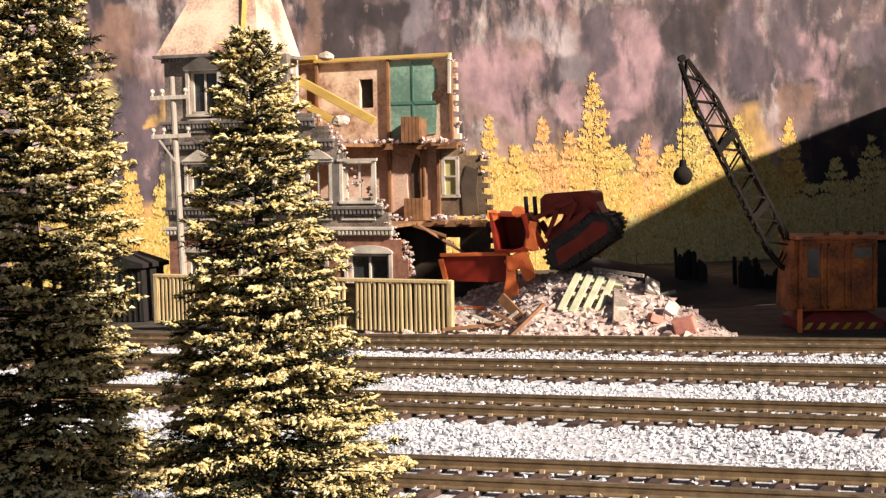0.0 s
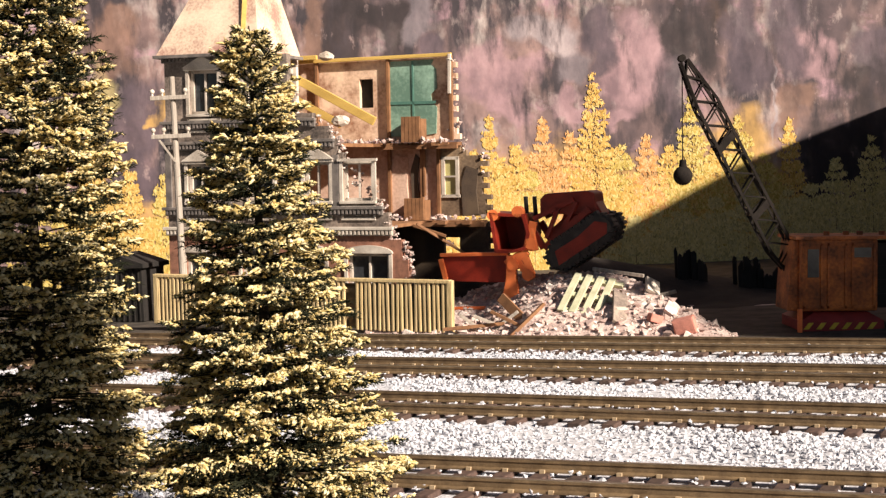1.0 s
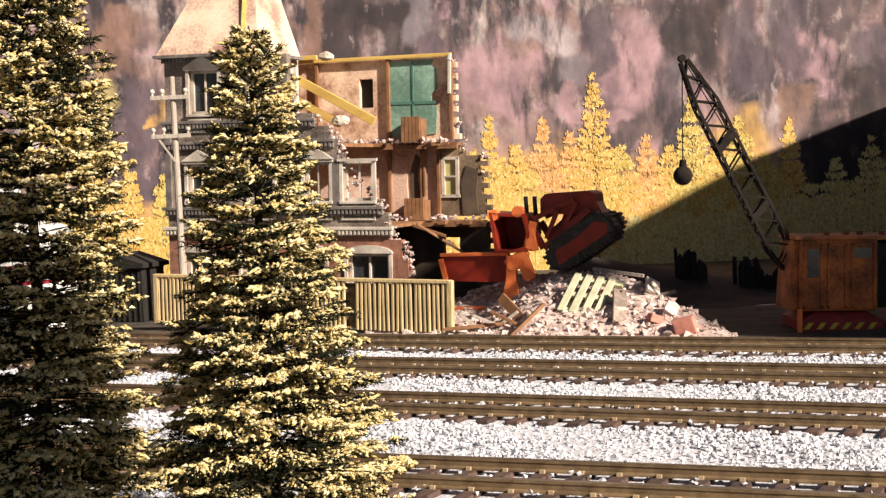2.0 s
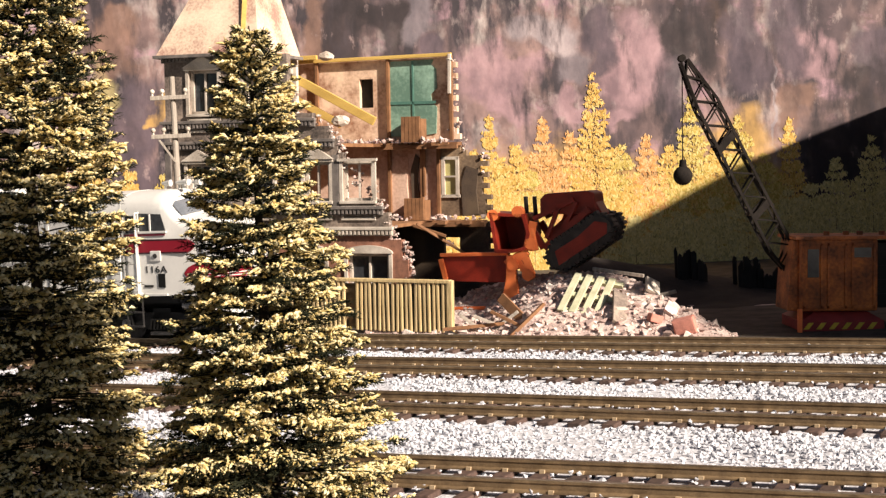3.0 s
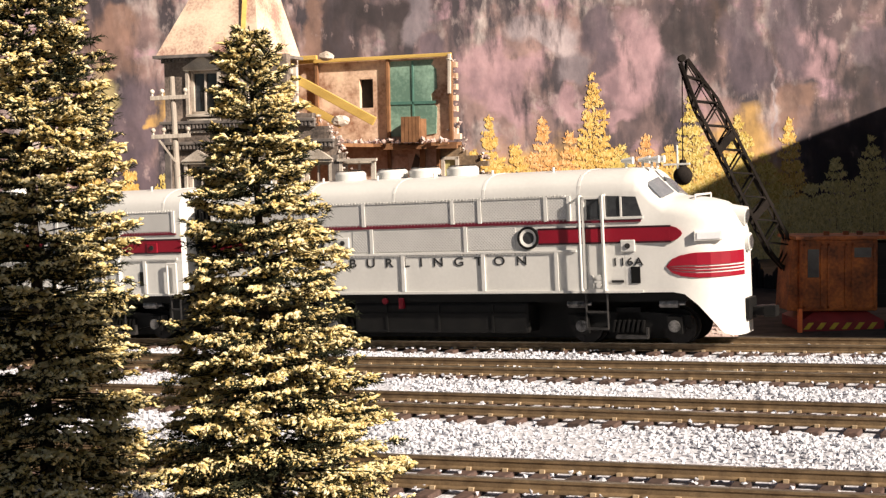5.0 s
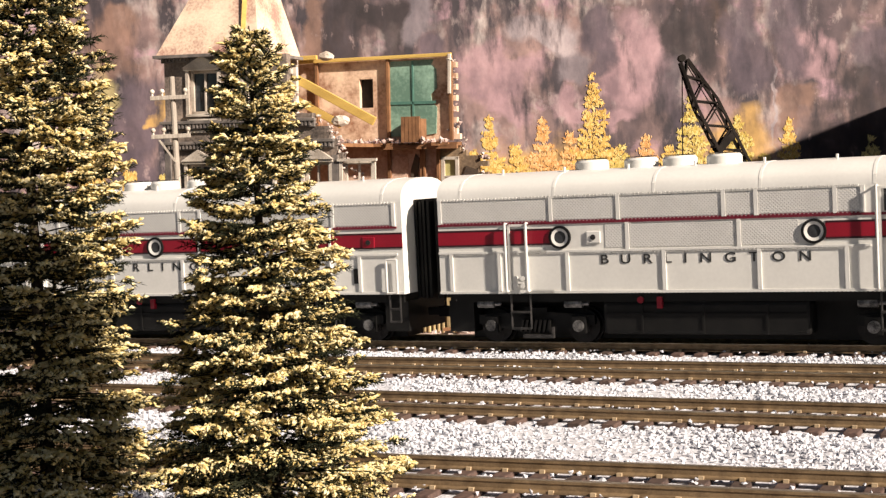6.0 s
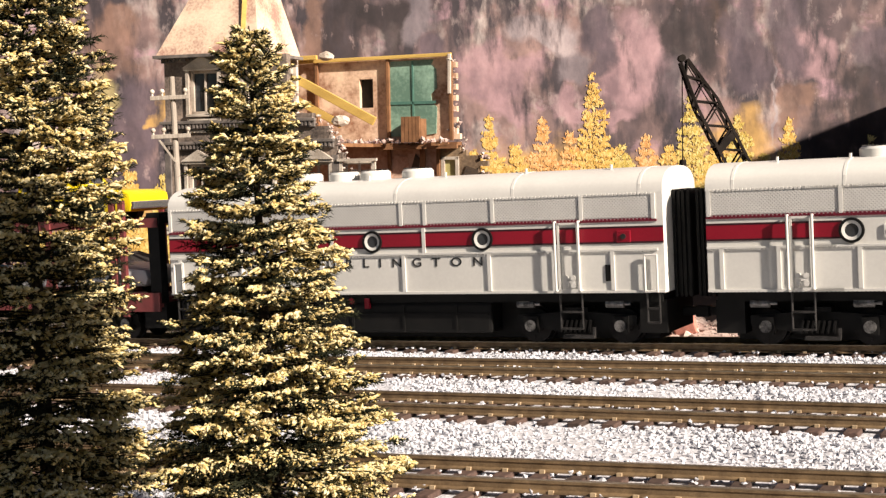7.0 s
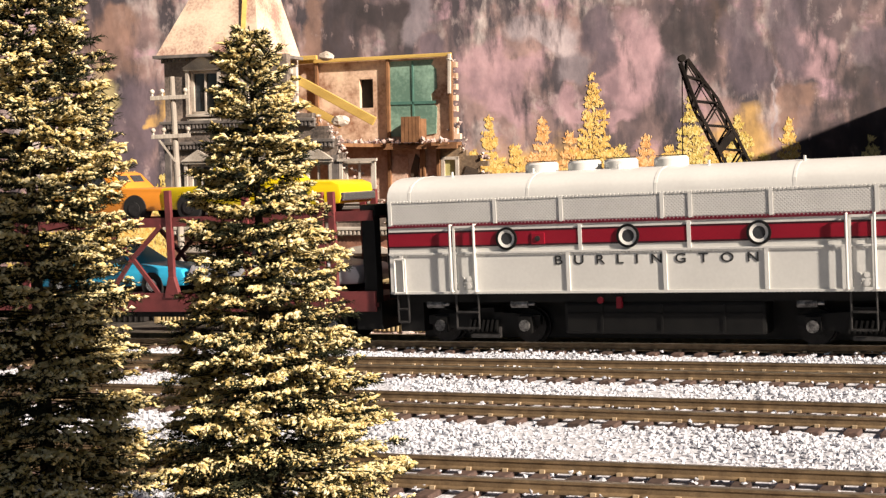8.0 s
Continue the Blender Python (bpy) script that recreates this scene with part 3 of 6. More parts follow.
M_TEAL = mat("teal_wallpaper", (0.34, 0.52, 0.41), (0.12, 0.22, 0.17), 0.8, scale=48, fine=800, bump=0.3)
M_BRICK = mat("red_brick", (0.36, 0.17, 0.11), (0.17, 0.08, 0.055), 0.85, scale=300, fine=2500, bump=0.7)
M_TRIM = mat("stone_trim", (0.70, 0.63, 0.54), (0.32, 0.27, 0.22), 0.8, scale=75, bump=0.3)
M_TRIMDARK = mat("grey_cornice", (0.22, 0.19, 0.17), (0.10, 0.09, 0.085), 0.8, scale=200, bump=0.3)
M_ROOF = mat("pale_slate", (0.76, 0.62, 0.47), (0.36, 0.19, 0.15), 0.8, scale=55, fine=900, bump=0.4, fleck=(0.66, 0.51, 0.38))
M_TIMBER = mat("fresh_timber", (0.68, 0.47, 0.13), (0.52, 0.34, 0.09), 0.7, scale=200, bump=0.2, stretch=(0.3, 1, 1))
M_OLDWOOD = mat("old_timber", (0.30, 0.15, 0.07), (0.16, 0.075, 0.035), 0.8, scale=200, bump=0.3)
M_RUBBLE = mat("rubble_lump", (1, 1, 1), (0.75, 0.72, 0.7), 0.9, scale=600, bump=0.4, island=[(0.74, 0.63, 0.57), (0.52, 0.36, 0.32), (0.78, 0.70, 0.64), (0.34, 0.25, 0.22), (0.66, 0.50, 0.46)])

house = thing("ruined_house", at(-22.8, 640, -4.6, 0, 1.8, -20), "half demolished town house with open rooms and broken walls", "house")


def pierced(bm, xs, zs, gone, y0, y1):
    for a, b in zip(xs, xs[1:]):
        for c, d in zip(zs, zs[1:]):
            if not gone((a + b) / 2, (c + d) / 2):
                bx(bm, a, b, y0, y1, c, d)


def inside(holes, x, z):
    return any(a < x < b and c < z < d for a, b, c, d in holes)


def front_edge(z):
    """Where the broken street front ends, stepping back as it rises."""
    for top, x in ((17, 8), (24, 7), (33, 6), (38, 0), (45, -1.5), (52, -6), (58, -11), (66, -18), (72, -24), (80, -25), (86, -30), (90, -37), (97, -47), (106, -49), (130, -50)):
        if z < top:
            return x + 1.2 * math.sin(z * 2.1)
    return -50


low_holes = [(-22, -2, 12, 28), (-45, -33, 12, 28), (-75, -58, 8, 30), (-104, -90, 8, 28)]
up_holes = [(-42.4, -30, 51.4, 69), (-23.5, -9, 51.4, 69), (-70, -58, 51.4, 69), (-102, -89, 51.4, 69), (-100, -85, 92, 112), (-72, -62, 92, 110)]


def grid_lines(holes, lo, hi, step, axis):
    v = {lo, hi}
    for h in holes:
        v |= {h[2 * axis], h[2 * axis + 1]}
    k = lo
    while k < hi:
        v.add(round(k, 2))
        k += step
    return sorted(q for q in v if lo <= q <= hi)


bm = bmesh.new()
pierced(bm, grid_lines(low_holes, -113, 8, 3, 0), grid_lines(low_holes, -2, 37, 3, 1), lambda x, z: inside(low_holes, x, z) or x > front_edge(z), 0, 4)
part("ground_floor_wall", bm, M_BRICK, house, "weathered red brick street wall")
bm = bmesh.new()
pierced(bm, grid_lines(up_holes, -113, -1, 3, 0), grid_lines(up_holes, 37, 118, 3, 1), lambda x, z: inside(up_holes, x, z) or x > front_edge(z), 0, 4)
part("upper_wall", bm, M_PLASTER, house, "grey stained plaster street wall")
bm = bmesh.new()
bx(bm, -113, -109.5, 4, 55, -2, 118)
part("side_wall", bm, M_PLASTER, house)

# back wall of the opened rooms
back_holes = [(-38.1, -31, 94.6, 108.4), (4.2, 11.7, 52.2, 69.7), (4, 12, 22, 32)]


def back_gone(x, z):
    if inside(back_holes, x, z):
        return True
    edge = 31 - 0.1 * z if z < 60 else (24 if z < 72 else (9.5 if z > 80 else 14))
    return x > edge + (1.8 if int(z / 2.6) % 2 else -1.4)


xs, zs = grid_lines(back_holes, -110, 34, 1.5, 0), grid_lines(back_holes, -2, 117.6, 2.6, 1)
bm = bmesh.new()
pierced(bm, xs, [z for z in zs if z >= 78], back_gone, 55, 58)
part("room_wall", bm, M_ROOM, house, "peeling orange-brown room wall")
M_ROOMPINK = mat("room_pink_plaster", (0.80, 0.58, 0.46), (0.40, 0.23, 0.17), 0.85, scale=45, fine=700, bump=0.4, fleck=(0.62, 0.43, 0.33))
M_ROOMBROWN = mat("room_brown_plaster", (0.36, 0.25, 0.15), (0.09, 0.06, 0.04), 0.9, scale=60, fine=800, bump=0.5, fleck=(0.20, 0.14, 0.09))
bm = bmesh.new()
pierced(bm, [x for x in xs if x <= 2.6], [z for z in zs if 41 <= z <= 78.5], back_gone, 55, 58)
part("room_wall", bm, M_ROOMPINK, house, "faded pink room wall")
bm = bmesh.new()
pierced(bm, [x for x in xs if x >= 2.4], [z for z in zs if 41 <= z <= 78.5], back_gone, 55, 58)
part("room_wall", bm, M_ROOMBROWN, house, "dark brown room wall with toothed broken edge")
bm = bmesh.new()
for a, b, c, d in ((3.6, 5.2, 51.6, 70.3), (10.7, 12.3, 51.6, 70.3), (3.6, 12.3, 69, 70.4), (3, 12.9, 51, 52.4), (5.2, 10.7, 60.6, 61.4)):
    bx(bm, a, b, 54.0, 56.0, c, d)
w = part("window", bm, M_TRIM, house, "pale frame of the back room window")
# the pane's yellow stands for light falling on the window
bm = bmesh.new()
bx(bm, 5.2, 10.7, 55.2, 55.6, 52.4, 69)
part("pane", bm, mat("lit_yellow_pane", (0.55, 0.50, 0.22), (0.34, 0.30, 0.12), 0.4, scale=80, bump=0.05), w, "pane with yellow light put into its colour")
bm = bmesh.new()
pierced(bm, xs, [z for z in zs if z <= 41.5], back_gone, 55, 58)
part("room_wall", bm, M_ROOMDARK, house, "dark ground floor wall")
bm = bmesh.new()
slab(bm, [(-22, 80.5), (-9, 80.2), (1.2, 81.5), (1.8, 94), (-0.6, 96), (-1.2, 100), (1.9, 103), (1.6, 112), (-1, 114), (0.4, 116.5), (-21.6, 116.2), (-22, 100)], 54.4, 55)
part("wallpaper", bm, M_TEAL, house, "torn teal wallpaper")
bm = bmesh.new()
bx(bm, -22, 1.5, 54.0, 54.5, 95.6, 97)
bx(bm, -10.6, -9.8, 54.0, 54.5, 81, 116)
part("wallpaper_border", bm, mat("teal_border", (0.08, 0.20, 0.16), None, 0.8), house, "dark green border on the wall")
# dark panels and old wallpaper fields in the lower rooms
for x0, x1, z0, z1, m_, lab in ((-11.5, -7.5, 48, 72, M_ROOMDARK, "dark wall field"), (14, 22, 42, 66, M_ROOMDARK, "dark wall field"), (-22, -13, 43, 72, M_ROOMPINK, "")):
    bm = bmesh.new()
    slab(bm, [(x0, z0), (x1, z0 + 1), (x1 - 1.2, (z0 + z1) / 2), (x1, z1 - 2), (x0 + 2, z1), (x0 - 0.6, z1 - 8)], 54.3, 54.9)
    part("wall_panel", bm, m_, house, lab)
for i, (x, z0, z1) in enumerate(((-22.6, 41, 117.5), (9.3, 78, 118), (2.4, 41, 78), (-60, 78, 118), (-6, 41, 78))):
    bm = bmesh.new()
    bx(bm, x - 0.8, x + 0.8, 52.8, 54.6, z0, z1)
    soften(bm, 0.2)
    part("stud", bm, M_OLDWOOD, house, "brown timber stud")
# floors, with a ragged front edge
for z, x1, y0 in ((77.2, 15, 47), (40.4, 29, 43)):
    for k in range(34):
        xa = -109 + k * 4.1
        if xa + 4 > x1:
            break
        bm = bmesh.new()
        bx(bm, xa, xa + 3.9, (4 if xa < front_edge(z) - 3 else y0 + random.uniform(-3, 3)), 54.9, z - 1.6, z)
        part("floor_board", bm, M_OLDWOOD, house)
for z, y, x0, x1 in ((75.2, 48, -26, 14), (38.6, 45, -4, 28)):
    bm = bmesh.new()
    beam(bm, (x0, y, z), (x1, y, z), 2, 2)
    part("floor_beam", bm, M_OLDWOOD, house, "dark floor beam")
# loose timbers
for a, b, w, h_, m_ in (((-69, 44, 110.5), (-26, 44, 87.6), 1.6, 4.2, M_TIMBER), ((-69, 46, 100), (-44, 46, 86.5), 1.4, 3.6, M_TIMBER), ((-75, 53, 117.6), (10, 53, 118.4), 2, 1.7, M_TIMBER), ((-77, 50, 119.2), (-58, 50, 119.4), 2, 2.2, M_TIMBER), ((9.4, 52, 118.6), (9.0, 52, 100), 1.5, 1.5, M_TRIM), ((-4.5, 53, 52), (-4.5, 53, 76), 1.2, 1.2, M_OLDWOOD), ((2, 24, 40), (22, 40, 24), 1.2, 1.2, M_OLDWOOD), ((-2, 30, 39), (14, 30, 34), 1.2, 1.4, M_OLDWOOD), ((-66, 42, 86.5), (-66, 42, 118), 2.4, 2.4, M_TRIM)):
    bm = bmesh.new()
    beam(bm, a, b, w, h_)
    soften(bm, 0.25)
    part("timber", bm, m_, house, "yellow roof timber" if m_ is M_TIMBER else "")
for x0, x1, y0, z0, z1 in ((-13, -3.5, 45, 77.4, 89.5), (-12, -2, 44.5, 40.6, 51)):
    bm = bmesh.new()
    bx(bm, x0, x1, y0 + 1.4, y0 + 9, z0, z1 - 1)
    cup = part("cupboard", bm, M_OLDWOOD, house, "brown boarded cupboard left in a room")
    for k in range(5):
        bm = bmesh.new()
        xa = x0 + (x1 - x0) * k / 5
        bx(bm, xa, xa + (x1 - x0) / 5 - 0.25, y0, y0 + 1.39, z0, z1)
        part("board", bm, M_OLDWOOD, cup)
# black sheet added behind the small upper room window to make its opening dark
bm = bmesh.new()
bx(bm, -38.6, -30.5, 58, 59, 94, 109)
part("shutter", bm, M_NEARBLACK, house, "black sheet added for the dark window opening")
# sashes in the openings
for x0, x1, z0, z1 in low_holes + up_holes:
    y = 2.2
    bm = bmesh.new()
    for a, b, c, d in ((x0, x0 + 1.5, z0, z1), (x1 - 1.5, x1, z0, z1), (x0, x1, z0, z0 + 1.2), (x0, x1, z1 - 1.4, z1), ((x0 + x1) / 2 - 0.4, (x0 + x1) / 2 + 0.4, z0, z1)):
        bx(bm, a, b, y - 0.8, y + 0.4, c, d)
    w = part("window", bm, M_TRIM, house, "pale window frame")
    bm = bmesh.new()
    bx(bm, x0 - 1.6, x1 + 1.6, -1.5, 0.2, z0 - 1.3, z0)
    soften(bm, 0.2)
    part("sill", bm, M_TRIM, w)
    if z0 < 20 or x0 < -50:
        bm = bmesh.new()
        bx(bm, x0 + 1.4, x1 - 1.4, y + 0.4, y + 0.8, z0 + 1.1, z1 - 1.3)
        part("pane", bm, M_GLASS, w, "dark pane")
    # surround and head
    bm = bmesh.new()
    for a, b in ((x0 - 1.5, x0), (x1, x1 + 1.5)):
        bx(bm, a, b, -0.9, 0.1, z0, z1)
    if z0 < 20:
        pts = [(x0 - 2, z1), (x1 + 2, z1)] + [((x0 + x1) / 2 + ((x1 - x0) / 2 + 2) * math.cos(a * math.pi / 10), z1 + 3.6 * math.sin(a * math.pi / 10)) for a in range(1, 10)]
        slab(bm, pts, -1.3, 0.1)
    else:
        bx(bm, x0 - 2.2, x1 + 2.2, -1.6, 0.1, z1, z1 + 1.2)
        if x0 < -40 or z0 > 80:
            slab(bm, [(x0 - 2.6, z1 + 1.2), (x1 + 2.6, z1 + 1.2), ((x0 + x1) / 2, z1 + 6.6)], -2.2, 0.1)
    part("surround", bm, M_TRIM, w, "pale moulded surround")
    if z0 > 40:
        bm = bmesh.new()
        for a, b, c, d in ((x0 - 1, x1 + 1, z0 - 8.6, z0 - 7.6), (x0 - 1, x1 + 1, z0 - 3, z0 - 2.2), (x0 - 1, x0, z0 - 8, z0 - 2.4), (x1, x1 + 1, z0 - 8, z0 - 2.4)):
            bx(bm, a, b, -0.8, 0.1, c, d)
        ball(bm, ((x0 + x1) / 2, -0.1, z0 - 5.2), 1.6, 8, (1.6, 0.5, 1))
        part("apron_panel", bm, M_TRIM, w, "carved panel under the window")
# cornices with dentils
for z, x1, m_ in ((37, 0.5, M_TRIM), (46.2, -4, M_TRIMDARK), (86, -36, M_TRIMDARK), (117, -58, M_TRIMDARK), (76.5, -27, M_TRIMDARK)):
    bm = bmesh.new()
    bx(bm, -115, x1, -2.4, 0.1, z + 1.4, z + 2.8)
    bx(bm, -114, x1 - 0.4, -1.2, 0.1, z - 1.2, z + 1.4)
    soften(bm, 0.2)
    c = part("cornice", bm, m_, house, "moulded cornice")
    bm = bmesh.new()
    k = -113.0
    while k < x1 - 1:
        bx(bm, k, k + 0.9, -2.1, -1.1, z - 0.6, z + 1.3)
        k += 1.9
    tagged(part("dentil", bm, m_, c), kind="stuff")
for x in (-112, -81, -52, -27):
    bm = bmesh.new()
    bx(bm, x - 1.6, x + 1.6, -0.9, 0.1, 47, 86 if x < -30 else 72)
    soften(bm, 0.2)
    part("pilaster", bm, M_TRIMDARK, house)
# steep roof on the part still standing
bm = bmesh.new()
base = [(-115, -4, 119), (-62, -4, 119), (-62, 40, 119), (-115, 40, 119)]
topp = [(-92, 20, 172), (-76, 20, 172), (-76, 30, 172), (-92, 30, 172)]
loft(bm, [base, topp])
roof = part("roof", bm, M_ROOF, house, "steep pale slate roof with stains")
bm = bmesh.new()
bx(bm, -116, -61, -5.2, 41, 117.8, 119.2)
part("eave_board", bm, M_TRIMDARK, roof, "dark eaves board")
bm = bmesh.new()
beam(bm, (-70.5, -3, 119.5), (-77.5, 18, 171), 2.0, 2.0)
part("rafter", bm, M_TIMBER, roof, "yellow rafter")
# broken masonry on the ledges
rg = np.random.default_rng(11)
pts, szs = [], []
for k in range(400):
    z = rg.uniform(0, 100)
    pts.append((front_edge(z) + rg.normal(0, 1.0), rg.uniform(0, 4), z))
    szs.append(rg.uniform(0.4, 1.25))
for k in range(130):
    z = rg.choice([77.4, 40.8])
    pts.append((rg.uniform(-48, 8 if z > 70 else 26), rg.uniform(44, 54), z + rg.uniform(0, 1.6)))
    szs.append(rg.uniform(0.5, 1.9))
for k in range(60):
    z = rg.uniform(60, 118)
    e = 31 - 0.1 * z if z < 60 else (24 if z < 72 else (9.5 if z > 80 else 14))
    pts.append((e + rg.normal(0, 0.9), rg.uniform(54, 58), z))
    szs.append(rg.uniform(0.5, 1.4))
scatter("broken_masonry", np.array(pts), np.array(szs), M_RUBBLE, None, 0.9, 12, parent=house, label="crumbled masonry along the broken edges")
for i, (x, y, z, r) in enumerate([(-48.5, 40, 119, 2.6), (-70, 40, 113, 3.2), (-41, 38, 88, 3.4), (-49, 2, 84, 1.5), (9.4, 52, 116, 1.2)]):
    bm = bmesh.new()
    for v in ball(bm, (x, y, z), r, 10, (1.4, 0.8, 0.8)):
        v.co += Vector((noise.noise(v.co * 0.6), noise.noise(v.co * 0.6 + Vector((5, 0, 0))), noise.noise(v.co * 0.6 + Vector((0, 7, 0))))) * 0.9
    part("plaster_lump", bm, M_TRIM, house, "white lump of broken plaster")

# ---- shed and telegraph pole beside the house ----
# shed coloured near black to stand for the shade it lies in
shed = thing("shaded_shed", at(-158, 690, -4.6, 0, 0, -20), "shed in the shade behind the fence, the shade put into its black colour", "shed")
bm = bmesh.new()
bx(bm, -22, 22, -10, 10, 0, 26)
part("wall", bm, M_NEARBLACK, shed)
for k in range(15):
    bm = bmesh.new()
    bx(bm, -22 + k * 3, -21.4 + k * 3, -10.5, -10, 0, 26)
    part("batten", bm, M_NEARBLACK, shed)
bm = bmesh.new()
slab(bm, [(-24, 25), (24, 25), (24, 27), (8, 32), (-10, 31), (-24, 27)], -12, 12)
part("roof", bm, M_NEARBLACK, shed)

M_POLE = mat("pole_wood", (0.45, 0.40, 0.34), (0.27, 0.23, 0.19), 0.8, scale=300, bump=0.3, stretch=(3, 3, 0.3))
pole = thing("telegraph_pole", at(-119.5, 662, -4.6), "grey wooden telegraph pole with two crossarms and glass insulators", "utility pole")
bm = bmesh.new()
rod(bm, (0, 0, 0), (0, 0, 112), 1.8, 1.2, 10)
part("post", bm, M_POLE, pole)
for z, w in ((101.5, 10), (84, 10.5)):
    bm = bmesh.new()
    bx(bm, -w, w * 0.7, -2.4, -1.0, z, z + 1.9)
    soften(bm, 0.2)
    arm = part("crossarm", bm, M_POLE, pole)
    for x in (-w + 1, -w * 0.45, w * 0.6):
        bm = bmesh.new()
        rod(bm, (x, -1.7, z + 1.8), (x, -1.7, z + 3.2), 0.5, n=8)
        ball(bm, (x, -1.7, z + 3.9), 1.15, 10)
        part("insulator", bm, M_TRIM, arm, "white insulator", True)
bm = bmesh.new()
beam(bm, (-7, -1.6, 83.5), (0, -1.6, 73), 0.8, 0.8)
part("brace", bm, M_POLE, pole)

# ---- rubble heap ----
M_HEAP = mat("rubble_dust", (0.76, 0.63, 0.57), (0.30, 0.20, 0.18), 0.95, scale=160, fine=1200, bump=0.9, fleck=(0.60, 0.47, 0.42))


def heap_height(a, b):
    """Height over the ground at a along and b behind the first track."""
    back = min(max((6 - a) * 1.2, 0), 42)
    rise = min(max(b - 44, 0) * 0.08, 3) + min(max(b - 44 - back, 0) * 0.32, 14.5)
    if b > 118:
        rise = max(0, 17.5 - (b - 118) * 0.3)
    amax = 92 - max(b - 45, 0) * 0.75
    edge = min(max((amax - a) * 0.85, 0), rise)
    edge = min(edge, max((a + 62) * 0.5, 0))
    return edge + (0.9 * noise.noise((a * 0.12, b * 0.12, 0)) + 0.5 * noise.noise((a * 0.4, b * 0.4, 3))) * min(1, edge / 3)


def heap_place(a, b):
    return 0 * S + a * TD.x + b * TN.x, 504.4 + a * TD.y + b * TN.y


bm = bmesh.new()
vs = {}
for i in range(0, 86):
    for j in range(0, 72):
        a, b = -65 + i * 2, 38 + j * 2
        x, y = heap_place(a, b)
        vs[i, j] = bm.verts.new((x, y, -5.0 + heap_height(a, b)))
for i in range(85):
    for j in range(71):
        bm.faces.new((vs[i, j], vs[i + 1, j], vs[i + 1, j + 1], vs[i, j + 1]))
solo("rubble_mound", bm, M_HEAP, at(0, 0, 0), "dusty pink and grey heap of building rubble", "rubble", smooth=True)
pts, szs = [], []
while len(pts) < 5200:
    a, b = rg.uniform(-60, 95), rg.uniform(42, 130)
    h_ = heap_height(a, b)
    if h_ > 0.4:
        x, y = heap_place(a, b)
        pts.append((x, y, -4.9 + h_))
        szs.append(0.35 + 2.2 * rg.uniform(0, 1) ** 5)
scatter("rubble_pieces", np.array(pts), np.array(szs), M_RUBBLE, Matrix(), 0.8, 31, label="broken stone and brick pieces strewn on the heap", category="rubble")
M_BRICKPINK = mat("pink_brick_block", (0.62, 0.26, 0.20), (0.42, 0.17, 0.13), 0.85, scale=300, bump=0.4)


def debris(name, size, a, b, lift, rx, ry, rz, material, label, cat):
    bm = bmesh.new()
    x, y, z = size
    bx(bm, -x / 2, x / 2, -y / 2, y / 2, -z / 2, z / 2)
    soften(bm, min(size) * 0.12)
    for v in bm.verts:
        v.co += Vector((noise.noise(v.co * 0.9), noise.noise(v.co * 0.9 + Vector((9, 0, 0))), 0)) * min(size) * 0.15
    px, py = heap_place(a, b)
    return solo(name, bm, material, at(px, py, -4.9 + heap_height(a, b) + lift, rx, ry, rz), label, cat)


debris("brick_block", (8, 5, 6), 71, 49, 2.0, 10, -14, -20, M_BRICKPINK, "pink brick block at the foot of the heap", "rubble")
debris("brick_block", (5, 4, 3), 58, 55, 1.2, 0, 20, 15, M_BRICKPINK, "pink brick block lying in the rubble", "rubble")
debris("brick_block", (6, 3, 2.5), 42, 62, 1.2, 30, 5, 40, M_TRIM, "pale stone block lying in the rubble", "rubble")
for i, (a, b, rx, ry, rz, w, h_) in enumerate([(42, 62, -55, 30, 10, 6, 20), (0, 62, -40, -50, -10, 4, 24), (50, 78, -42, 30, 20, 6, 7), (62, 62, -50, 40, 0, 5, 6)]):
    debris("wall_fragment", (w, 1.4, h_), a, b, 1.8, rx, ry, rz, (M_PLASTER, M_OLDWOOD, M_TRIM, M_HEAP)[i], ("grey plaster wall fragment on the heap", "brown board stuck in the heap", "pale stone wall fragment on the heap", "dusty pink wall fragment on the heap")[i], "rubble")
for i, (a, b, ln, ry, rz, m_) in enumerate([(-14, 52, 24, -3, 0, M_OLDWOOD), (-10, 60, 16, 24, 8, M_POLE), (-4, 58, 14, -35, -10, M_POLE), (-16, 56, 13, 38, 4, M_POLE), (8, 50, 22, -38, 20, M_OLDWOOD), (2, 54, 20, 28, -8, M_OLDWOOD), (30, 96, 22, 8, -30, M_POLE), (48, 90, 18, -6, 30, M_POLE)]):
    debris("broken_plank", (ln, 1.3, 1.3), a, b, 2.2, 0, ry, rz, m_, "splintered brown plank in the rubble" if m_ is M_OLDWOOD else "splintered grey plank in the rubble", "plank")

M_PALLET = mat("pallet_wood", (0.62, 0.60, 0.42), (0.42, 0.42, 0.27), 0.8, scale=250, bump=0.3)
pallet = thing("wooden_pallet", at(54.5, 556, 7.6, 40, 8, -28) @ Matrix.Scale(1.12, 4), "pale wooden pallet leaning on the rubble heap", "pallet")
for k in range(4):
    bm = bmesh.new()
    bx(bm, -7.5 + k * 4.3, -5.1 + k * 4.3, -9, 9, 0.6, 1.5)
    soften(bm, 0.15)
    part("slat", bm, M_PALLET, pallet)
for yy in (-7.5, 0, 7.5):
    bm = bmesh.new()
    bx(bm, -8, 10.6, yy - 0.9, yy + 0.9, -0.9, 0.6)
    part("bearer", bm, M_PALLET, pallet)

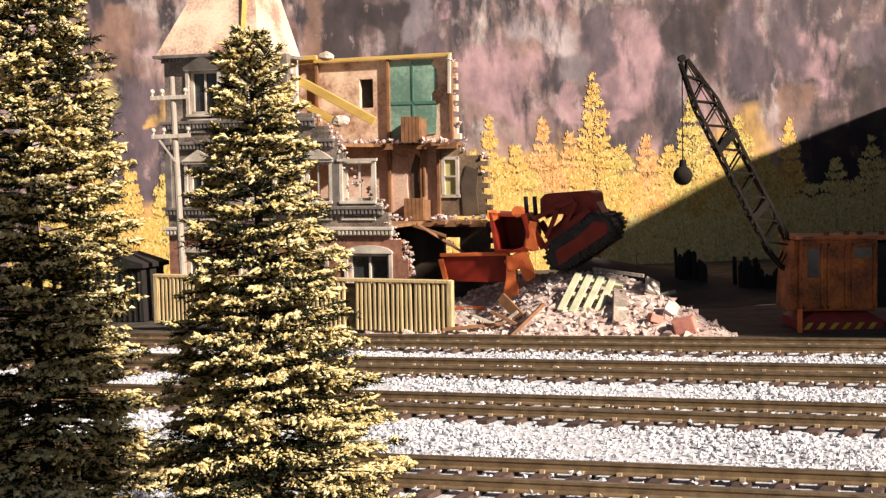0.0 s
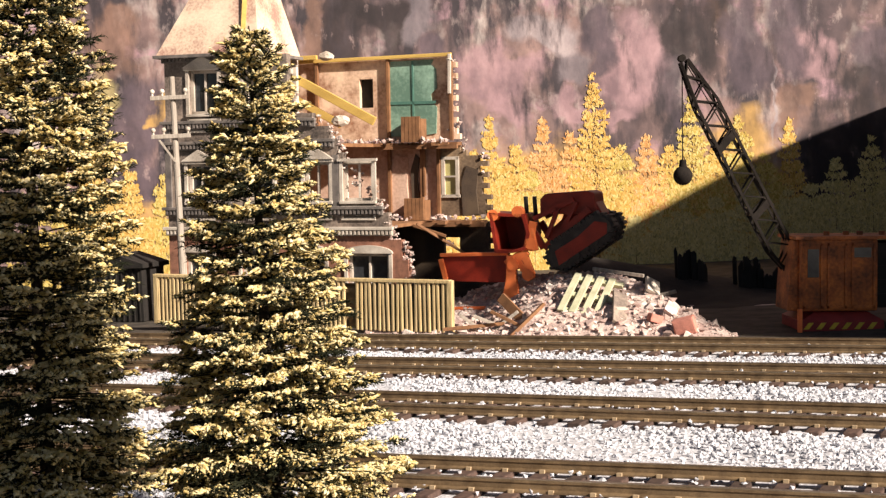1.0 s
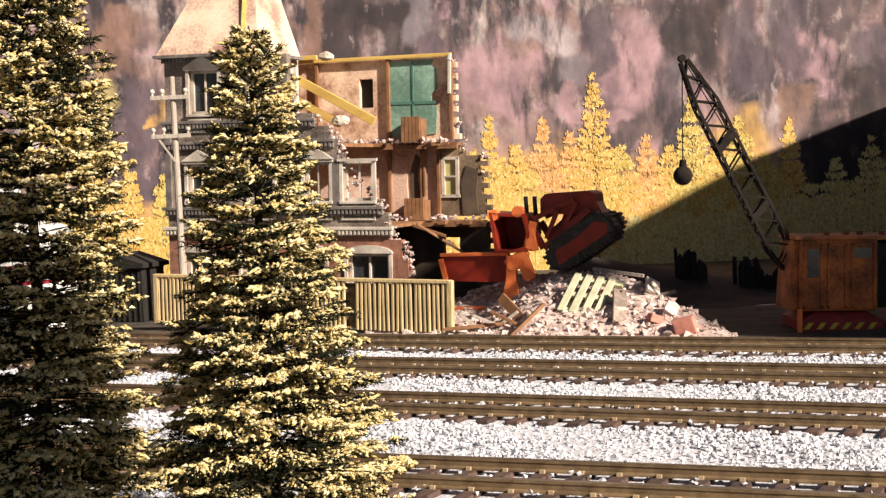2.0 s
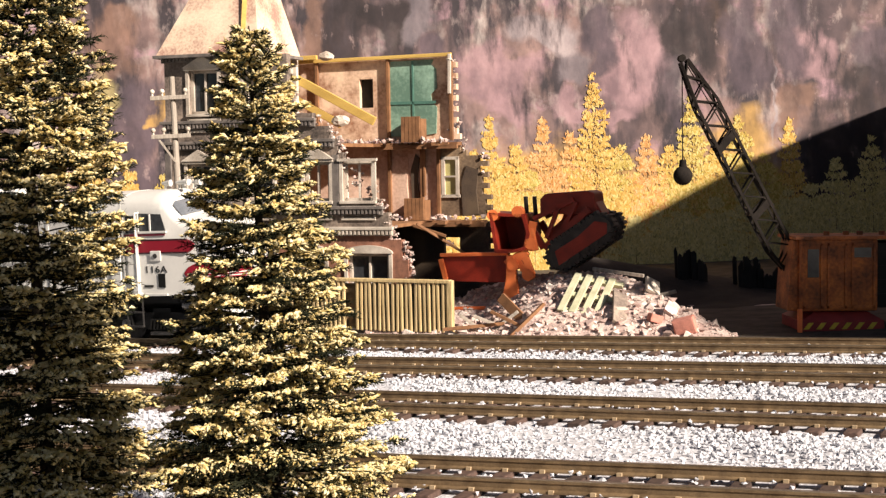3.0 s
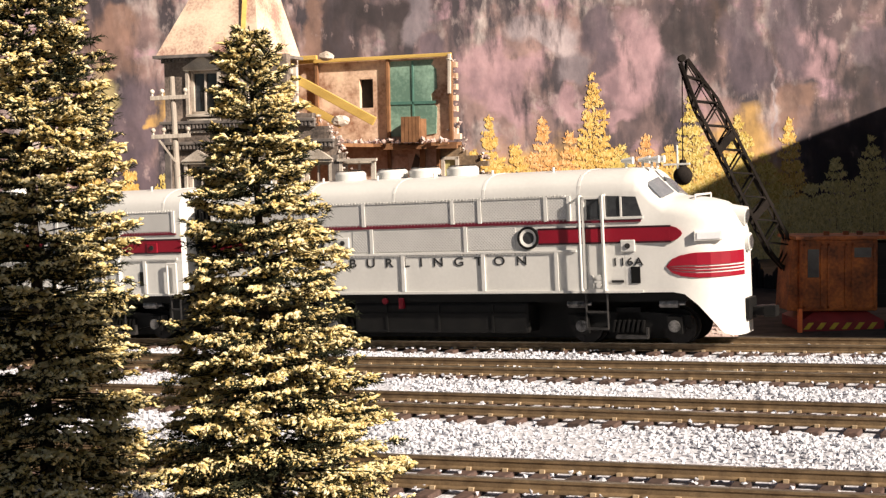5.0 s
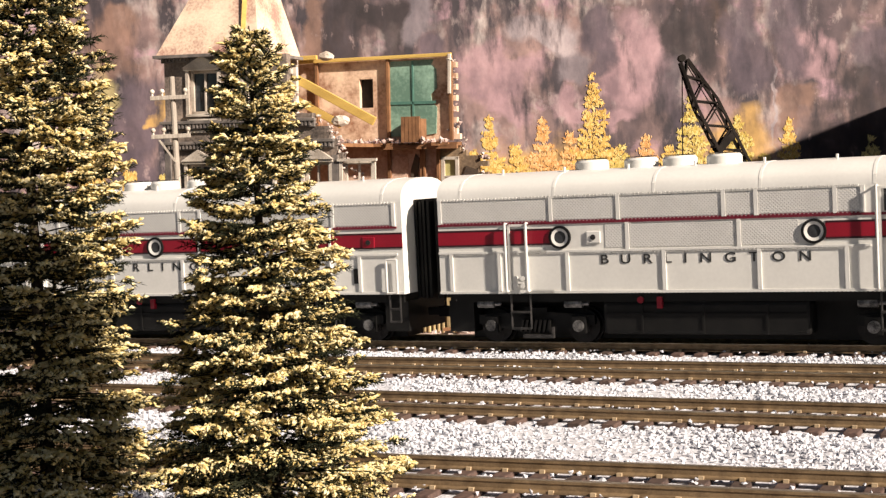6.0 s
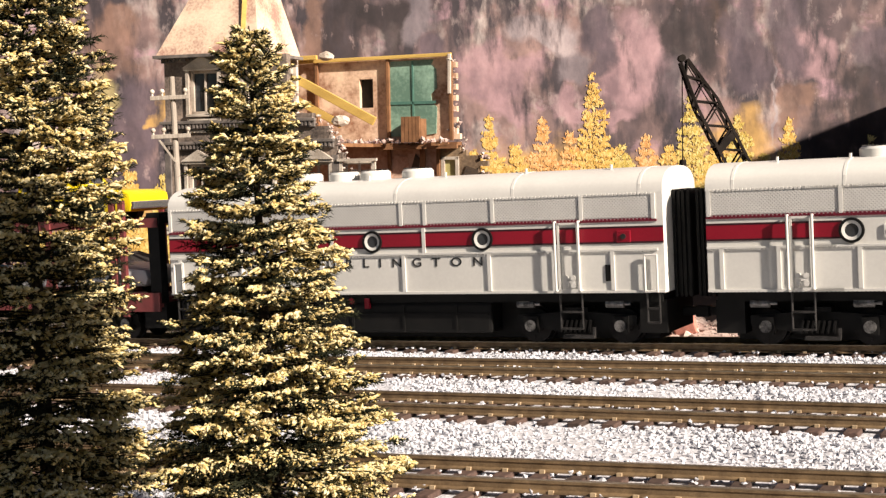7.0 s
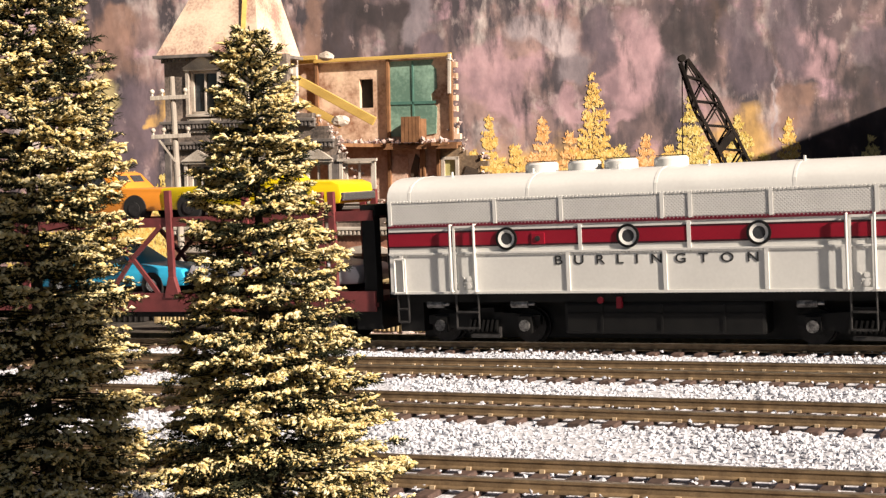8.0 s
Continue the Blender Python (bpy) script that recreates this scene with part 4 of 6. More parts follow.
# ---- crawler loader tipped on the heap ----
# one red-orange paint in two copies: darkened for shade, brightened where sunlit
M_DOZERSHADE = mat("loader_paint_shaded", (0.32, 0.03, 0.014), (0.17, 0.018, 0.010), 0.45, scale=150, bump=0.1)
M_DOZERLIT = mat("loader_paint_sunlit", (0.95, 0.25, 0.075), (0.84, 0.18, 0.05), 0.45, scale=150, bump=0.1)
M_CRAWL = mat("crawler_track", (0.07, 0.06, 0.055), (0.03, 0.028, 0.026), 0.6, 0.2, scale=300, bump=0.3)
loader = thing("crawler_loader", at(48.2, 600, 15, 0, 2.2, -19) @ Matrix.Diagonal((1.05, 1, 1, 1)), "red-orange crawler loader tipped up on the rubble heap", "bulldozer")
ax, az = math.cos(radians(36)), math.sin(radians(36))


def tilt(p, y, q):
    """A point in the loader's own length p and height q, tipped up."""
    return (2 + p * ax - q * az, y, -1 + p * az + q * ax)


for y0 in (-12, 5):
    bm = bmesh.new()
    belt = [(4, 0), (25, 0), (30, 4), (30.5, 8), (27, 12), (6, 12.5), (0, 9), (-0.5, 4)]
    pts = [tilt(p, 0, q) for p, q in belt]
    slab(bm, [(p[0], p[2]) for p in pts], y0, y0 + 7)
    soften(bm, 0.6)
    ct = part("crawler", bm, M_CRAWL, loader, "dark crawler track")
    bm = bmesh.new()
    bx(bm, -0.7, 0.7, -3.9, 3.9, -0.55, 0.55)
    shoe = mesh_of("track_shoe", bm, M_CRAWL)
    for p, q in zip(belt, belt[1:] + belt[:1]):
        k = int(math.dist(p, q) / 1.9)
        for i in range(k):
            o = new("track_shoe", shoe)
            o.parent = ct
            o.matrix_basis = at(*tilt(p[0] + (q[0] - p[0]) * i / k, y0 + 3.5, p[1] + (q[1] - p[1]) * i / k), 0, -36 - math.degrees(math.atan2(q[1] - p[1], q[0] - p[0])), 0)
    bm = bmesh.new()
    pts = [tilt(p, 0, q) for p, q in ((3, 3), (26, 2.6), (28.5, 6), (25, 9.4), (16, 8.2), (5, 8.6))]
    slab(bm, [(p[0], p[2]) for p in pts], y0 - 1.0, y0 + 7.6)
    part("track_frame", bm, M_DOZERSHADE, ct, "red-orange track frame")
    for p in (5.5, 25.5, 11, 15.5, 20):
        bm = bmesh.new()
        c = tilt(p, 0, 6.2 if p in (5.5, 25.5) else 2.6)
        rod(bm, (c[0], y0 - 0.9, c[2]), (c[0], y0 + 7.8, c[2]), 4.2 if p in (5.5, 25.5) else 1.5, n=16)
        part("roller", bm, M_CRAWL, ct)
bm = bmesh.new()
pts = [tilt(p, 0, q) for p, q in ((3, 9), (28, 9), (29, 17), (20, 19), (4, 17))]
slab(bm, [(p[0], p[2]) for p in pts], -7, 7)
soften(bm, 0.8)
part("hull", bm, M_DOZERSHADE, loader)
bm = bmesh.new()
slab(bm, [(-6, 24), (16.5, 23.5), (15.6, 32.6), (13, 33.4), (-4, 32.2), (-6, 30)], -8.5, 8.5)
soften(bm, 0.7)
part("engine_hood", bm, M_DOZERSHADE, loader, "engine hood, red-orange paint darkened for shade")
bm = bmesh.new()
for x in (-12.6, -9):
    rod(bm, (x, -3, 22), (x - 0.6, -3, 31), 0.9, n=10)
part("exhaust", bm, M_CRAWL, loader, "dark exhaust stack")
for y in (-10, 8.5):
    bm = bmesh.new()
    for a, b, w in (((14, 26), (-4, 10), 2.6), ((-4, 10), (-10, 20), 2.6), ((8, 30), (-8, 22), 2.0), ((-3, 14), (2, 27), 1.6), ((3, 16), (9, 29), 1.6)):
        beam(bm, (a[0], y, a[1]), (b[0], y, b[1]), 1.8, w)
    part("lift_arm", bm, M_DOZERSHADE, loader, "lift arm, red-orange paint darkened for shade")
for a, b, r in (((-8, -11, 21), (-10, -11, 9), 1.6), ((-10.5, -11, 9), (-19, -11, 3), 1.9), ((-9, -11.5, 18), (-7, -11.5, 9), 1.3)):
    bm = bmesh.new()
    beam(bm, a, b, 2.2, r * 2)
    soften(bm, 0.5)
    part("link", bm, M_DOZERLIT, loader, "linkage, orange paint brightened as sunlit")
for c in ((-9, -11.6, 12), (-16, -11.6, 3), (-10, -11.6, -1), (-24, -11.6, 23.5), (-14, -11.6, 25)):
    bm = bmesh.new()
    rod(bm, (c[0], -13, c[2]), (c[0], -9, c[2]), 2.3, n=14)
    part("pivot", bm, M_DOZERLIT, loader, "pivot boss, orange paint brightened as sunlit", True)
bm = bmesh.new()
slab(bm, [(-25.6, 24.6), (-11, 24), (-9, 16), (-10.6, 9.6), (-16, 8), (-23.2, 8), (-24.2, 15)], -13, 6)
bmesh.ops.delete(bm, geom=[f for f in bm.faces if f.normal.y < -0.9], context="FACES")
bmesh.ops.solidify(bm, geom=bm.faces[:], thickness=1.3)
bk = part("rear_bucket", bm, M_DOZERSHADE, loader, "rear bucket, red-orange paint darkened for shade")
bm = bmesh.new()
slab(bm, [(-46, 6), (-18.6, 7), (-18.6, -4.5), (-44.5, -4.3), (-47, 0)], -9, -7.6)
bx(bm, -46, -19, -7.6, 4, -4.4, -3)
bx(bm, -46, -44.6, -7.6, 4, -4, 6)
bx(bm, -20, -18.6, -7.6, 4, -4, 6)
part("front_bucket", bm, M_DOZERSHADE, loader, "front bucket, red-orange paint darkened for shade")
for a, b, w, lab in (((-47, -9.6, 6.6), (-18, -9.6, 7.6), 1.5, "bucket lip, orange paint brightened as sunlit"), ((-46.8, -9.6, 5), (-44.6, -9.6, -4), 2.0, "bucket cheek, orange paint brightened as sunlit"), ((-44.6, -9, -16), (-21, -9, -14.8), 1.4, "cross bar, orange paint brightened as sunlit")):
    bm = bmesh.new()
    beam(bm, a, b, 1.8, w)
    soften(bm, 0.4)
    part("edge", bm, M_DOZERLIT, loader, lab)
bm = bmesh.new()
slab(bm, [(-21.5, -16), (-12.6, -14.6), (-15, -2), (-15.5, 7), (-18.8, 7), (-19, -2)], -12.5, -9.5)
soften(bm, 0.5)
part("stabiliser_leg", bm, M_DOZERLIT, loader, "stabiliser leg, orange paint brightened as sunlit")
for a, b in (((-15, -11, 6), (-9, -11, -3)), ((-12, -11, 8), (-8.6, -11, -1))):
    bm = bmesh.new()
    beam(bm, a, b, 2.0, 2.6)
    part("strut", bm, M_DOZERLIT, loader, "strut, orange paint brightened as sunlit")

# ---- demolition crane ----
M_RUST = mat("rusty_orange_paint", (0.58, 0.18, 0.045), (0.09, 0.036, 0.02), 0.7, scale=90, fine=900, bump=0.4, fleck=(0.36, 0.11, 0.035))
M_LATTICE = mat("dark_lattice", (0.026, 0.021, 0.018), (0.012, 0.010, 0.009), 0.85, 0.0, scale=300, bump=0.1, spec=0.1)
M_HAZY = mat("hazard_yellow", (0.65, 0.48, 0.05), (0.5, 0.36, 0.04), 0.6, scale=300)
M_BASERED = mat("crane_base_red", (0.30, 0.03, 0.03), (0.18, 0.02, 0.02), 0.6, scale=200)
crane = thing("demolition_crane", at(134.7, 524.4, -4.6, 0, 2.2, 0), "rusty orange crane with dark lattice jib and wrecking ball", "crane")
bm = bmesh.new()
bx(bm, -9.6, 18, -13, 13, 7, 32.6)
soften(bm, 0.8)
body = part("cab", bm, M_RUST, crane, "rusty orange crane house")
bm = bmesh.new()
bx(bm, 18, 40, -11.5, 11.5, 8, 31)
for z in (12, 17, 22, 27):
    bx(bm, 18, 40, -12.2, -11.4, z, z + 1)
part("machinery_bay", bm, M_NEARBLACK, crane, "black open machinery bay")
for x0, x1, z0, z1 in ((-8.6, -1.6, 8, 31), (0, 7, 8, 31), (8.6, 17, 8, 31)):
    bm = bmesh.new()
    for a, b, c, d in ((x0, x1, z0, z0 + 0.8), (x0, x1, z1 - 0.8, z1), (x0, x0 + 0.8, z0, z1), (x1 - 0.8, x1, z0, z1)):
        bx(bm, a, b, -13.5, -12.9, c, d)
    part("panel_frame", bm, M_RUST, body)
for x0, x1, z0, z1 in ((-7, -3, 19, 29), (9.5, 15.5, 26, 29.5)):
    bm = bmesh.new()
    bx(bm, x0, x1, -13.3, -12.8, z0, z1)
    part("window", bm, M_GLASS, body, "dark window")
bm = bmesh.new()
slab(bm, [(-13.6, 7), (-9.4, 7), (-9.4, 32.2), (-11.4, 32.2), (-12.6, 22)], -11, 8)
soften(bm, 0.6)
part("driver_cab", bm, M_RUST, crane, "rusty orange driver's cab")
bm = bmesh.new()
bx(bm, -11.5, 41, -14, 14, 32.4, 33.6)
soften(bm, 0.3)
for x in (2, 9, 14, 22):
    rod(bm, (x, -4, 33), (x, -4, 35), 1.1, n=10)
part("house_roof", bm, M_RUST, crane)
bm = bmesh.new()
rod(bm, (6, 0, 4), (6, 0, 7.2), 10, n=32)
part("slew_ring", bm, M_LATTICE, crane, "dark slewing ring")
bm = bmesh.new()
loft(bm, [[(x0, -y, z), (x1, -y, z), (x1, y, z), (x0, y, z)] for x0, x1, y, z in ((-9.6, 20, 14, 0), (-9.6, 20, 14, 3.6), (-4, 15, 11, 6.6))])
base_ = part("base", bm, M_BASERED, crane, "dark red crane base")
for k in range(6):
    bm = bmesh.new()
    x0 = -8.6 + k * 4.5
    slab(bm, [(x0, 0.7), (x0 + 1.8, 0.7), (x0 + 3.6, 3.0), (x0 + 1.8, 3.0)], -14.4, -13.9)
    part("hazard_stripe", bm, M_HAZY, base_, "faded yellow hazard stripe")
bm = bmesh.new()
bx(bm, -10.6, -9.2, -15, -13, -0.4, 8)
part("buffer_post", bm, M_DOZERLIT, base_, "orange corner post")
# jib: four chords with lacing
foot, tip = Vector((-9.5, 0, 20)), Vector((-48.6, 0, 96.6))
way = (tip - foot).normalized()
up = Vector((way.z, 0, -way.x))


def jib_at(s, p, q):
    w = 3.9 if 0.12 < s < 0.8 else (3.9 * (0.4 + s * 5) if s <= 0.12 else 3.9 * (1 - (s - 0.8) * 3.2))
    return foot + (tip - foot) * s + up * q * w + Vector((0, p * w, 0))


bm = bmesh.new()
for p in (-1, 1):
    for q in (-1, 1):
        for s0, s1 in ((0, 0.12), (0.12, 0.8), (0.8, 1.0)):
            beam(bm, jib_at(s0, p, q), jib_at(s1, p, q), 1.0, 1.0)
jib = part("jib", bm, M_LATTICE, crane, "dark lattice jib")
bm = bmesh.new()
for k in range(18):
    s0, s1 = k / 18, (k + 1) / 18
    f_ = 1 if k % 2 else -1
    for p in (-1, 1):
        beam(bm, jib_at(s0, p, -f_), jib_at(s1, p, f_), 0.6, 0.6)
        beam(bm, jib_at(s0, -f_, p), jib_at(s1, f_, p), 0.6, 0.6)
tagged(part("lacing", bm, M_LATTICE, jib), kind="stuff")
for s in (0.30, 0.62):
    bm = bmesh.new()
    for p in (-1, 1):
        beam(bm, jib_at(s - 0.02, p, -1.1), jib_at(s + 0.02, p, 1.1), 0.8, 2.4)
        beam(bm, jib_at(s, -1.1, p), jib_at(s, 1.1, p), 2.0, 0.8)
    part("splice_plate", bm, M_LATTICE, jib, "dark splice plate")
bm = bmesh.new()
rod(bm, (-49.4, -2, 97.6), (-49.4, 2, 97.6), 1.3, n=16)
part("sheave", bm, M_LATTICE, jib, "dark cable sheave")
bm = bmesh.new()
rod(bm, (-49.4, -1, 97), (-49.2, -1, 60), 0.22, n=6)
part("cable", bm, M_LATTICE, crane, "thin dark cable")
bm = bmesh.new()
rod(bm, (-9.4, 3, 33), (-48.6, 3, 98), 0.2, n=6)
part("cable", bm, M_LATTICE, crane, "thin dark stay cable")
bm = bmesh.new()
ball(bm, (-49.1, -1, 55.4), 3.5, 24)
rod(bm, (-49.1, -1, 58), (-49.1, -1, 61.2), 1.5, 1.2, n=12)
part("wrecking_ball", bm, M_LATTICE, crane, "dark iron wrecking ball", True)

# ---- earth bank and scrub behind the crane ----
# bank colour holds the shade it lies in, hence almost black
M_BANK = mat("shaded_earth", (0.026, 0.020, 0.017), (0.010, 0.008, 0.007), 0.95, scale=120, fine=900, bump=0.8)
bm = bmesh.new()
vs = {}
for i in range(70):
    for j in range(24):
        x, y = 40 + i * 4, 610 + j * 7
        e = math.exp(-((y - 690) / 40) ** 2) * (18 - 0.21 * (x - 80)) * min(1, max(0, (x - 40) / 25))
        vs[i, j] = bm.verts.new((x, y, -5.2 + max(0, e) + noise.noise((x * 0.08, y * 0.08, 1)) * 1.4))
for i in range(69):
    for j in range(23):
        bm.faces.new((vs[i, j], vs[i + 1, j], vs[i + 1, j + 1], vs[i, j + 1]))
solo("earth_bank", bm, M_BANK, at(0, 0, 0), "earth bank behind the crane, shade put into its near-black colour", "bank", kind="structure", smooth=True)
bm = bmesh.new()
for x0, x1, z0, high in ((107, 121, 3, 18), (134, 160, -5, 19)):
    x = x0
    while x < x1:
        w = rg.uniform(1.0, 2.6)
        top = z0 - (x - x0) * 0.12 + high * rg.uniform(0.5, 1.0)
        yy = 668 + rg.uniform(-3, 3)
        slab(bm, [(x, z0 - 8), (x + w, z0 - 8), (x + w * 1.1, top - rg.uniform(0.5, 3)), (x + w * rg.uniform(0.3, 0.8), top), (x - 0.1, top - rg.uniform(0.5, 3))], yy, yy + 1.2)
        x += w * 0.8
solo("scrub_stakes", bm, M_NEARBLACK, at(0, 0, 0), "dark broken stakes and scrub on the earth bank", "scrub", kind="stuff")


# ---- the train ----
SIDE = 18.0


def hull(z0=17.2, shoulder=48.6, crown=56.6, w=SIDE):
    pts = [(-w, z0), (-w, shoulder)]
    for k in range(1, 12):
        a = math.pi - math.pi * k / 12
        pts.append((w * math.copysign(abs(math.cos(a)) ** 0.75, math.cos(a)), shoulder + (crown - shoulder) * math.sin(a) ** 0.8))
    return pts + [(w, shoulder), (w, z0)]


def strip(name, x0, x1, z0, z1, material, parent, proud=0.25, label=""):
    """The same strip on both sides of the body."""
    bm = bmesh.new()
    for s in (-1, 1):
        y = s * SIDE
        bx(bm, x0, x1, min(y, y + s * proud), max(y, y + s * proud), z0, z1)
    return pair(name, bm, material, parent, label)


def rivets(name, x0, x1, z, parent, step=1.25, material=None):
    bm = bmesh.new()
    k = int((x1 - x0) / step)
    for i in range(k):
        for s in (-1, 1):
            x = x0 + i * step
            bx(bm, x, x + step * 0.55, min(s * SIDE, s * (SIDE + 0.38)), max(s * SIDE, s * (SIDE + 0.38)), z - 0.35, z + 0.35)
    q = pair(name, bm, material or M_WHITE, parent)
    tagged(TWIN[q.name], kind="stuff")
    return tagged(q, kind="stuff")


def porthole(x, z, parent):
    bm = bmesh.new()
    for s in (-1, 1):
        ring = []
        for r, y in ((3.75, 0.0), (3.75, 0.8), (2.95, 0.8), (2.9, 0.1)):
            ring.append([(x + r * math.cos(a * math.pi / 14), s * (SIDE + y), z + r * math.sin(a * math.pi / 14)) for a in range(28)])
        loops = [[bm.verts.new(p) for p in q] for q in ring]
        for a, b in zip(loops, loops[1:]):
            for i in range(28):
                bm.faces.new((a[i], a[(i + 1) % 28], b[(i + 1) % 28], b[i]))
    bmesh.ops.recalc_face_normals(bm, faces=bm.faces)
    rim = pair("porthole", bm, M_BLACK, parent, "black round window rim", True)
    bm = bmesh.new()
    for s in (-1, 1):
        loops = []
        for r, y in ((2.92, 0.1), (2.92, 0.65), (2.0, 0.38), (2.0, 0.05)):
            loops.append([bm.verts.new((x + r * math.cos(a * math.pi / 14), s * (SIDE + y), z + r * math.sin(a * math.pi / 14))) for a in range(28)])
        for a, b in zip(loops, loops[1:]):
            for i in range(28):
                bm.faces.new((a[i], a[(i + 1) % 28], b[(i + 1) % 28], b[i]))
    bmesh.ops.recalc_face_normals(bm, faces=bm.faces)
    pair("bezel", bm, M_WHITE, rim, "white inner bezel", True)
    bm = bmesh.new()
    for s in (-1, 1):
        rod(bm, (x, s * (SIDE - 0.5), z), (x, s * (SIDE + 0.3), z), 2.3, n=24)
    pair("pane", bm, M_GLASS, rim, "dark round pane")
    return rim


def side_door(x0, x1, parent, ztop=39.8):
    bm = bmesh.new()
    for s in (-1, 1):
        y = s * SIDE
        for a, b, z0, z1 in ((x0, x0 + 0.8, 17.6, ztop), (x1 - 0.8, x1, 17.6, ztop), (x0, x1, ztop - 0.7, ztop), (x0, x1, 17.4, 18.4)):
            bx(bm, a, b, min(y, y + s * 0.55), max(y, y + s * 0.55), z0, z1)
    d = pair("door", bm, M_WHITE, parent, "narrow grey side door with frame")
    for x in (x0 - 0.3, x1 + 0.3):
        bm = bmesh.new()
        for s in (-1, 1):
            y = s * (SIDE + 1.9)
            rod(bm, (x, y, 18), (x, y, ztop + 0.5), 0.42, n=8)
            for z in (18, ztop + 0.3):
                rod(bm, (x, s * SIDE, z), (x, y, z), 0.35, n=6)
        pair("handrail", bm, M_WHITE, d, "white upright handrail")
    bm = bmesh.new()
    for s in (-1, 1):
        for k in range(2):
            for q in (-1, 1):
                rod(bm, ((x0 + x1) / 2 + q * 1.3, s * SIDE, 19.6 + 2.4 * k), ((x0 + x1) / 2 + q * 1.3, s * (SIDE + 0.5), 19.6 + 2.4 * k), 0.9, n=10)
        bx(bm, x0 + 0.6, x1 - 0.6, min(s * SIDE, s * (SIDE + 0.4)), max(s * SIDE, s * (SIDE + 0.4)), 20.4, 21.1)
    pair("louvre", bm, M_WHITE, d)
    bm = bmesh.new()
    for s in (-1, 1):
        for x in (x0, x1):
            rod(bm, (x, s * (SIDE - 0.5), 5.5), (x, s * (SIDE - 0.5), 17.3), 0.35, n=6)
        for z in (5.6, 11):
            beam(bm, (x0, s * (SIDE - 0.5), z), (x1, s * (SIDE - 0.5), z), 1.6, 0.6)
    pair("step_ladder", bm, M_STEEL, d, "dark footsteps under the door")
    return d


WHEELS = []


def wheelset(x, parent, r=5.6, gauge=8.4):
    bm = bmesh.new()
    for s in (-1, 1):
        rod(bm, (0, s * (gauge - 1.2), 0), (0, s * (gauge + 1.4), 0), r, n=22)
        rod(bm, (0, s * (gauge - 1.9), 0), (0, s * (gauge - 1.2), 0), r + 0.7, n=22)
        rod(bm, (0, s * (gauge + 1.4), 0), (0, s * (gauge + 2.0), 0), r * 0.45, n=10)
        for k in range(4):
            a = k * math.pi / 2
            bx(bm, *(sorted((math.cos(a) * r * 0.7 - 0.5, math.cos(a) * r * 0.7 + 0.5))), *sorted((s * (gauge + 1.4), s * (gauge + 1.6))), math.sin(a) * r * 0.7 - 0.5, math.sin(a) * r * 0.7 + 0.5)
    rod(bm, (0, -gauge, 0), (0, gauge, 0), 1.1, n=8)
    w = part("wheelset", bm, M_WHEEL, parent, "dark steel wheels on an axle")
    w.location = (x * S, 0, (r + 0.1) * S)
    WHEELS.append((w, x, r))
    return w


def truck(xc, parent, base=15.5, yy=13.2, r=5.6):
    """Side frames, springs and axle boxes over two wheelsets."""
    bm = bmesh.new()
    for s in (-1, 1):
        slab(bm, [(xc - base - 5, 9.5), (xc - base - 5, 6.5), (xc - base + 4, 5.2), (xc - 5, 3.8), (xc + 5, 3.8), (xc + base - 4, 5.2), (xc + base + 5, 6.5), (xc + base + 5, 9.5), (xc + 6, 10.5), (xc - 6, 10.5)], min(s * yy, s * (yy - 1.8)), max(s * yy, s * (yy - 1.8)))
        for q in (-1, 1):
            bx(bm, xc + q * base - 2.4, xc + q * base + 2.4, *sorted((s * yy, s * (yy + 1.5))), 3.8, 9.2)
        for k in range(7):
            beam(bm, (xc - 5 + k * 1.6, s * (yy + 0.7), 4.2), (xc - 4.2 + k * 1.6, s * (yy + 0.7), 8), 1.2, 0.7)
    bx(bm, xc - 4, xc + 4, -yy, yy, 5.5, 12)
    tk = part("truck_frame", bm, M_BLACK, parent, "black truck side frame")
    for q in (-1, 1):
        bm = bmesh.new()
        for s in (-1, 1):
            rod(bm, (xc + q * base, s * (yy + 1.4), 6.2), (xc + q * base, s * (yy + 2.1), 6.2), 1.9, n=14)
        pair("axle_box", bm, M_BOX, tk, "grey axle box cover")
        bm = bmesh.new()
        for s in (-1, 1):
            rod(bm, (xc + q * base - 4.5, s * (yy + 1.0), 13.3), (xc + q * base + 1.5, s * (yy + 1.0), 13.3), 1.3, n=12)
            rod(bm, (xc + q * base + 1.5, s * (yy + 1.0), 13.3), (xc + q * base + 3.6, s * (yy + 1.0), 13.3), 0.6, n=8)
        pair("brake_cylinder", bm, M_BOX, tk, "grey brake cylinder")
        wheelset(xc + q * base, parent, r)
    bm = bmesh.new()
    for s in (-1, 1):
        beam(bm, (xc - 3.5, s * (yy + 2), 2.8), (xc + 7, s * (yy + 2), 2.8), 2.0, 1.1)
        beam(bm, (xc + 6.8, s * (yy + 2), 2.8), (xc + 6.8, s * (yy + 2), 5.8), 1.2, 0.7)
    pair("footboard", bm, M_STEEL, tk, "grey step on the truck")
    return tk


def coupler(x, s, parent):
    bm = bmesh.new()
    bx(bm, *sorted((x, x + s * 6)), -1.3, 1.3, 8.2, 11)
    bx(bm, *sorted((x + s * 5, x + s * 9)), -2.4, 0.6, 7.8, 11.4)
    bx(bm, *sorted((x + s * 7.5, x + s * 9)), 0.2, 2.2, 8, 11.2)
    soften(bm, 0.3)
    return part("coupler", bm, M_BLACK, parent, "black knuckle coupler")


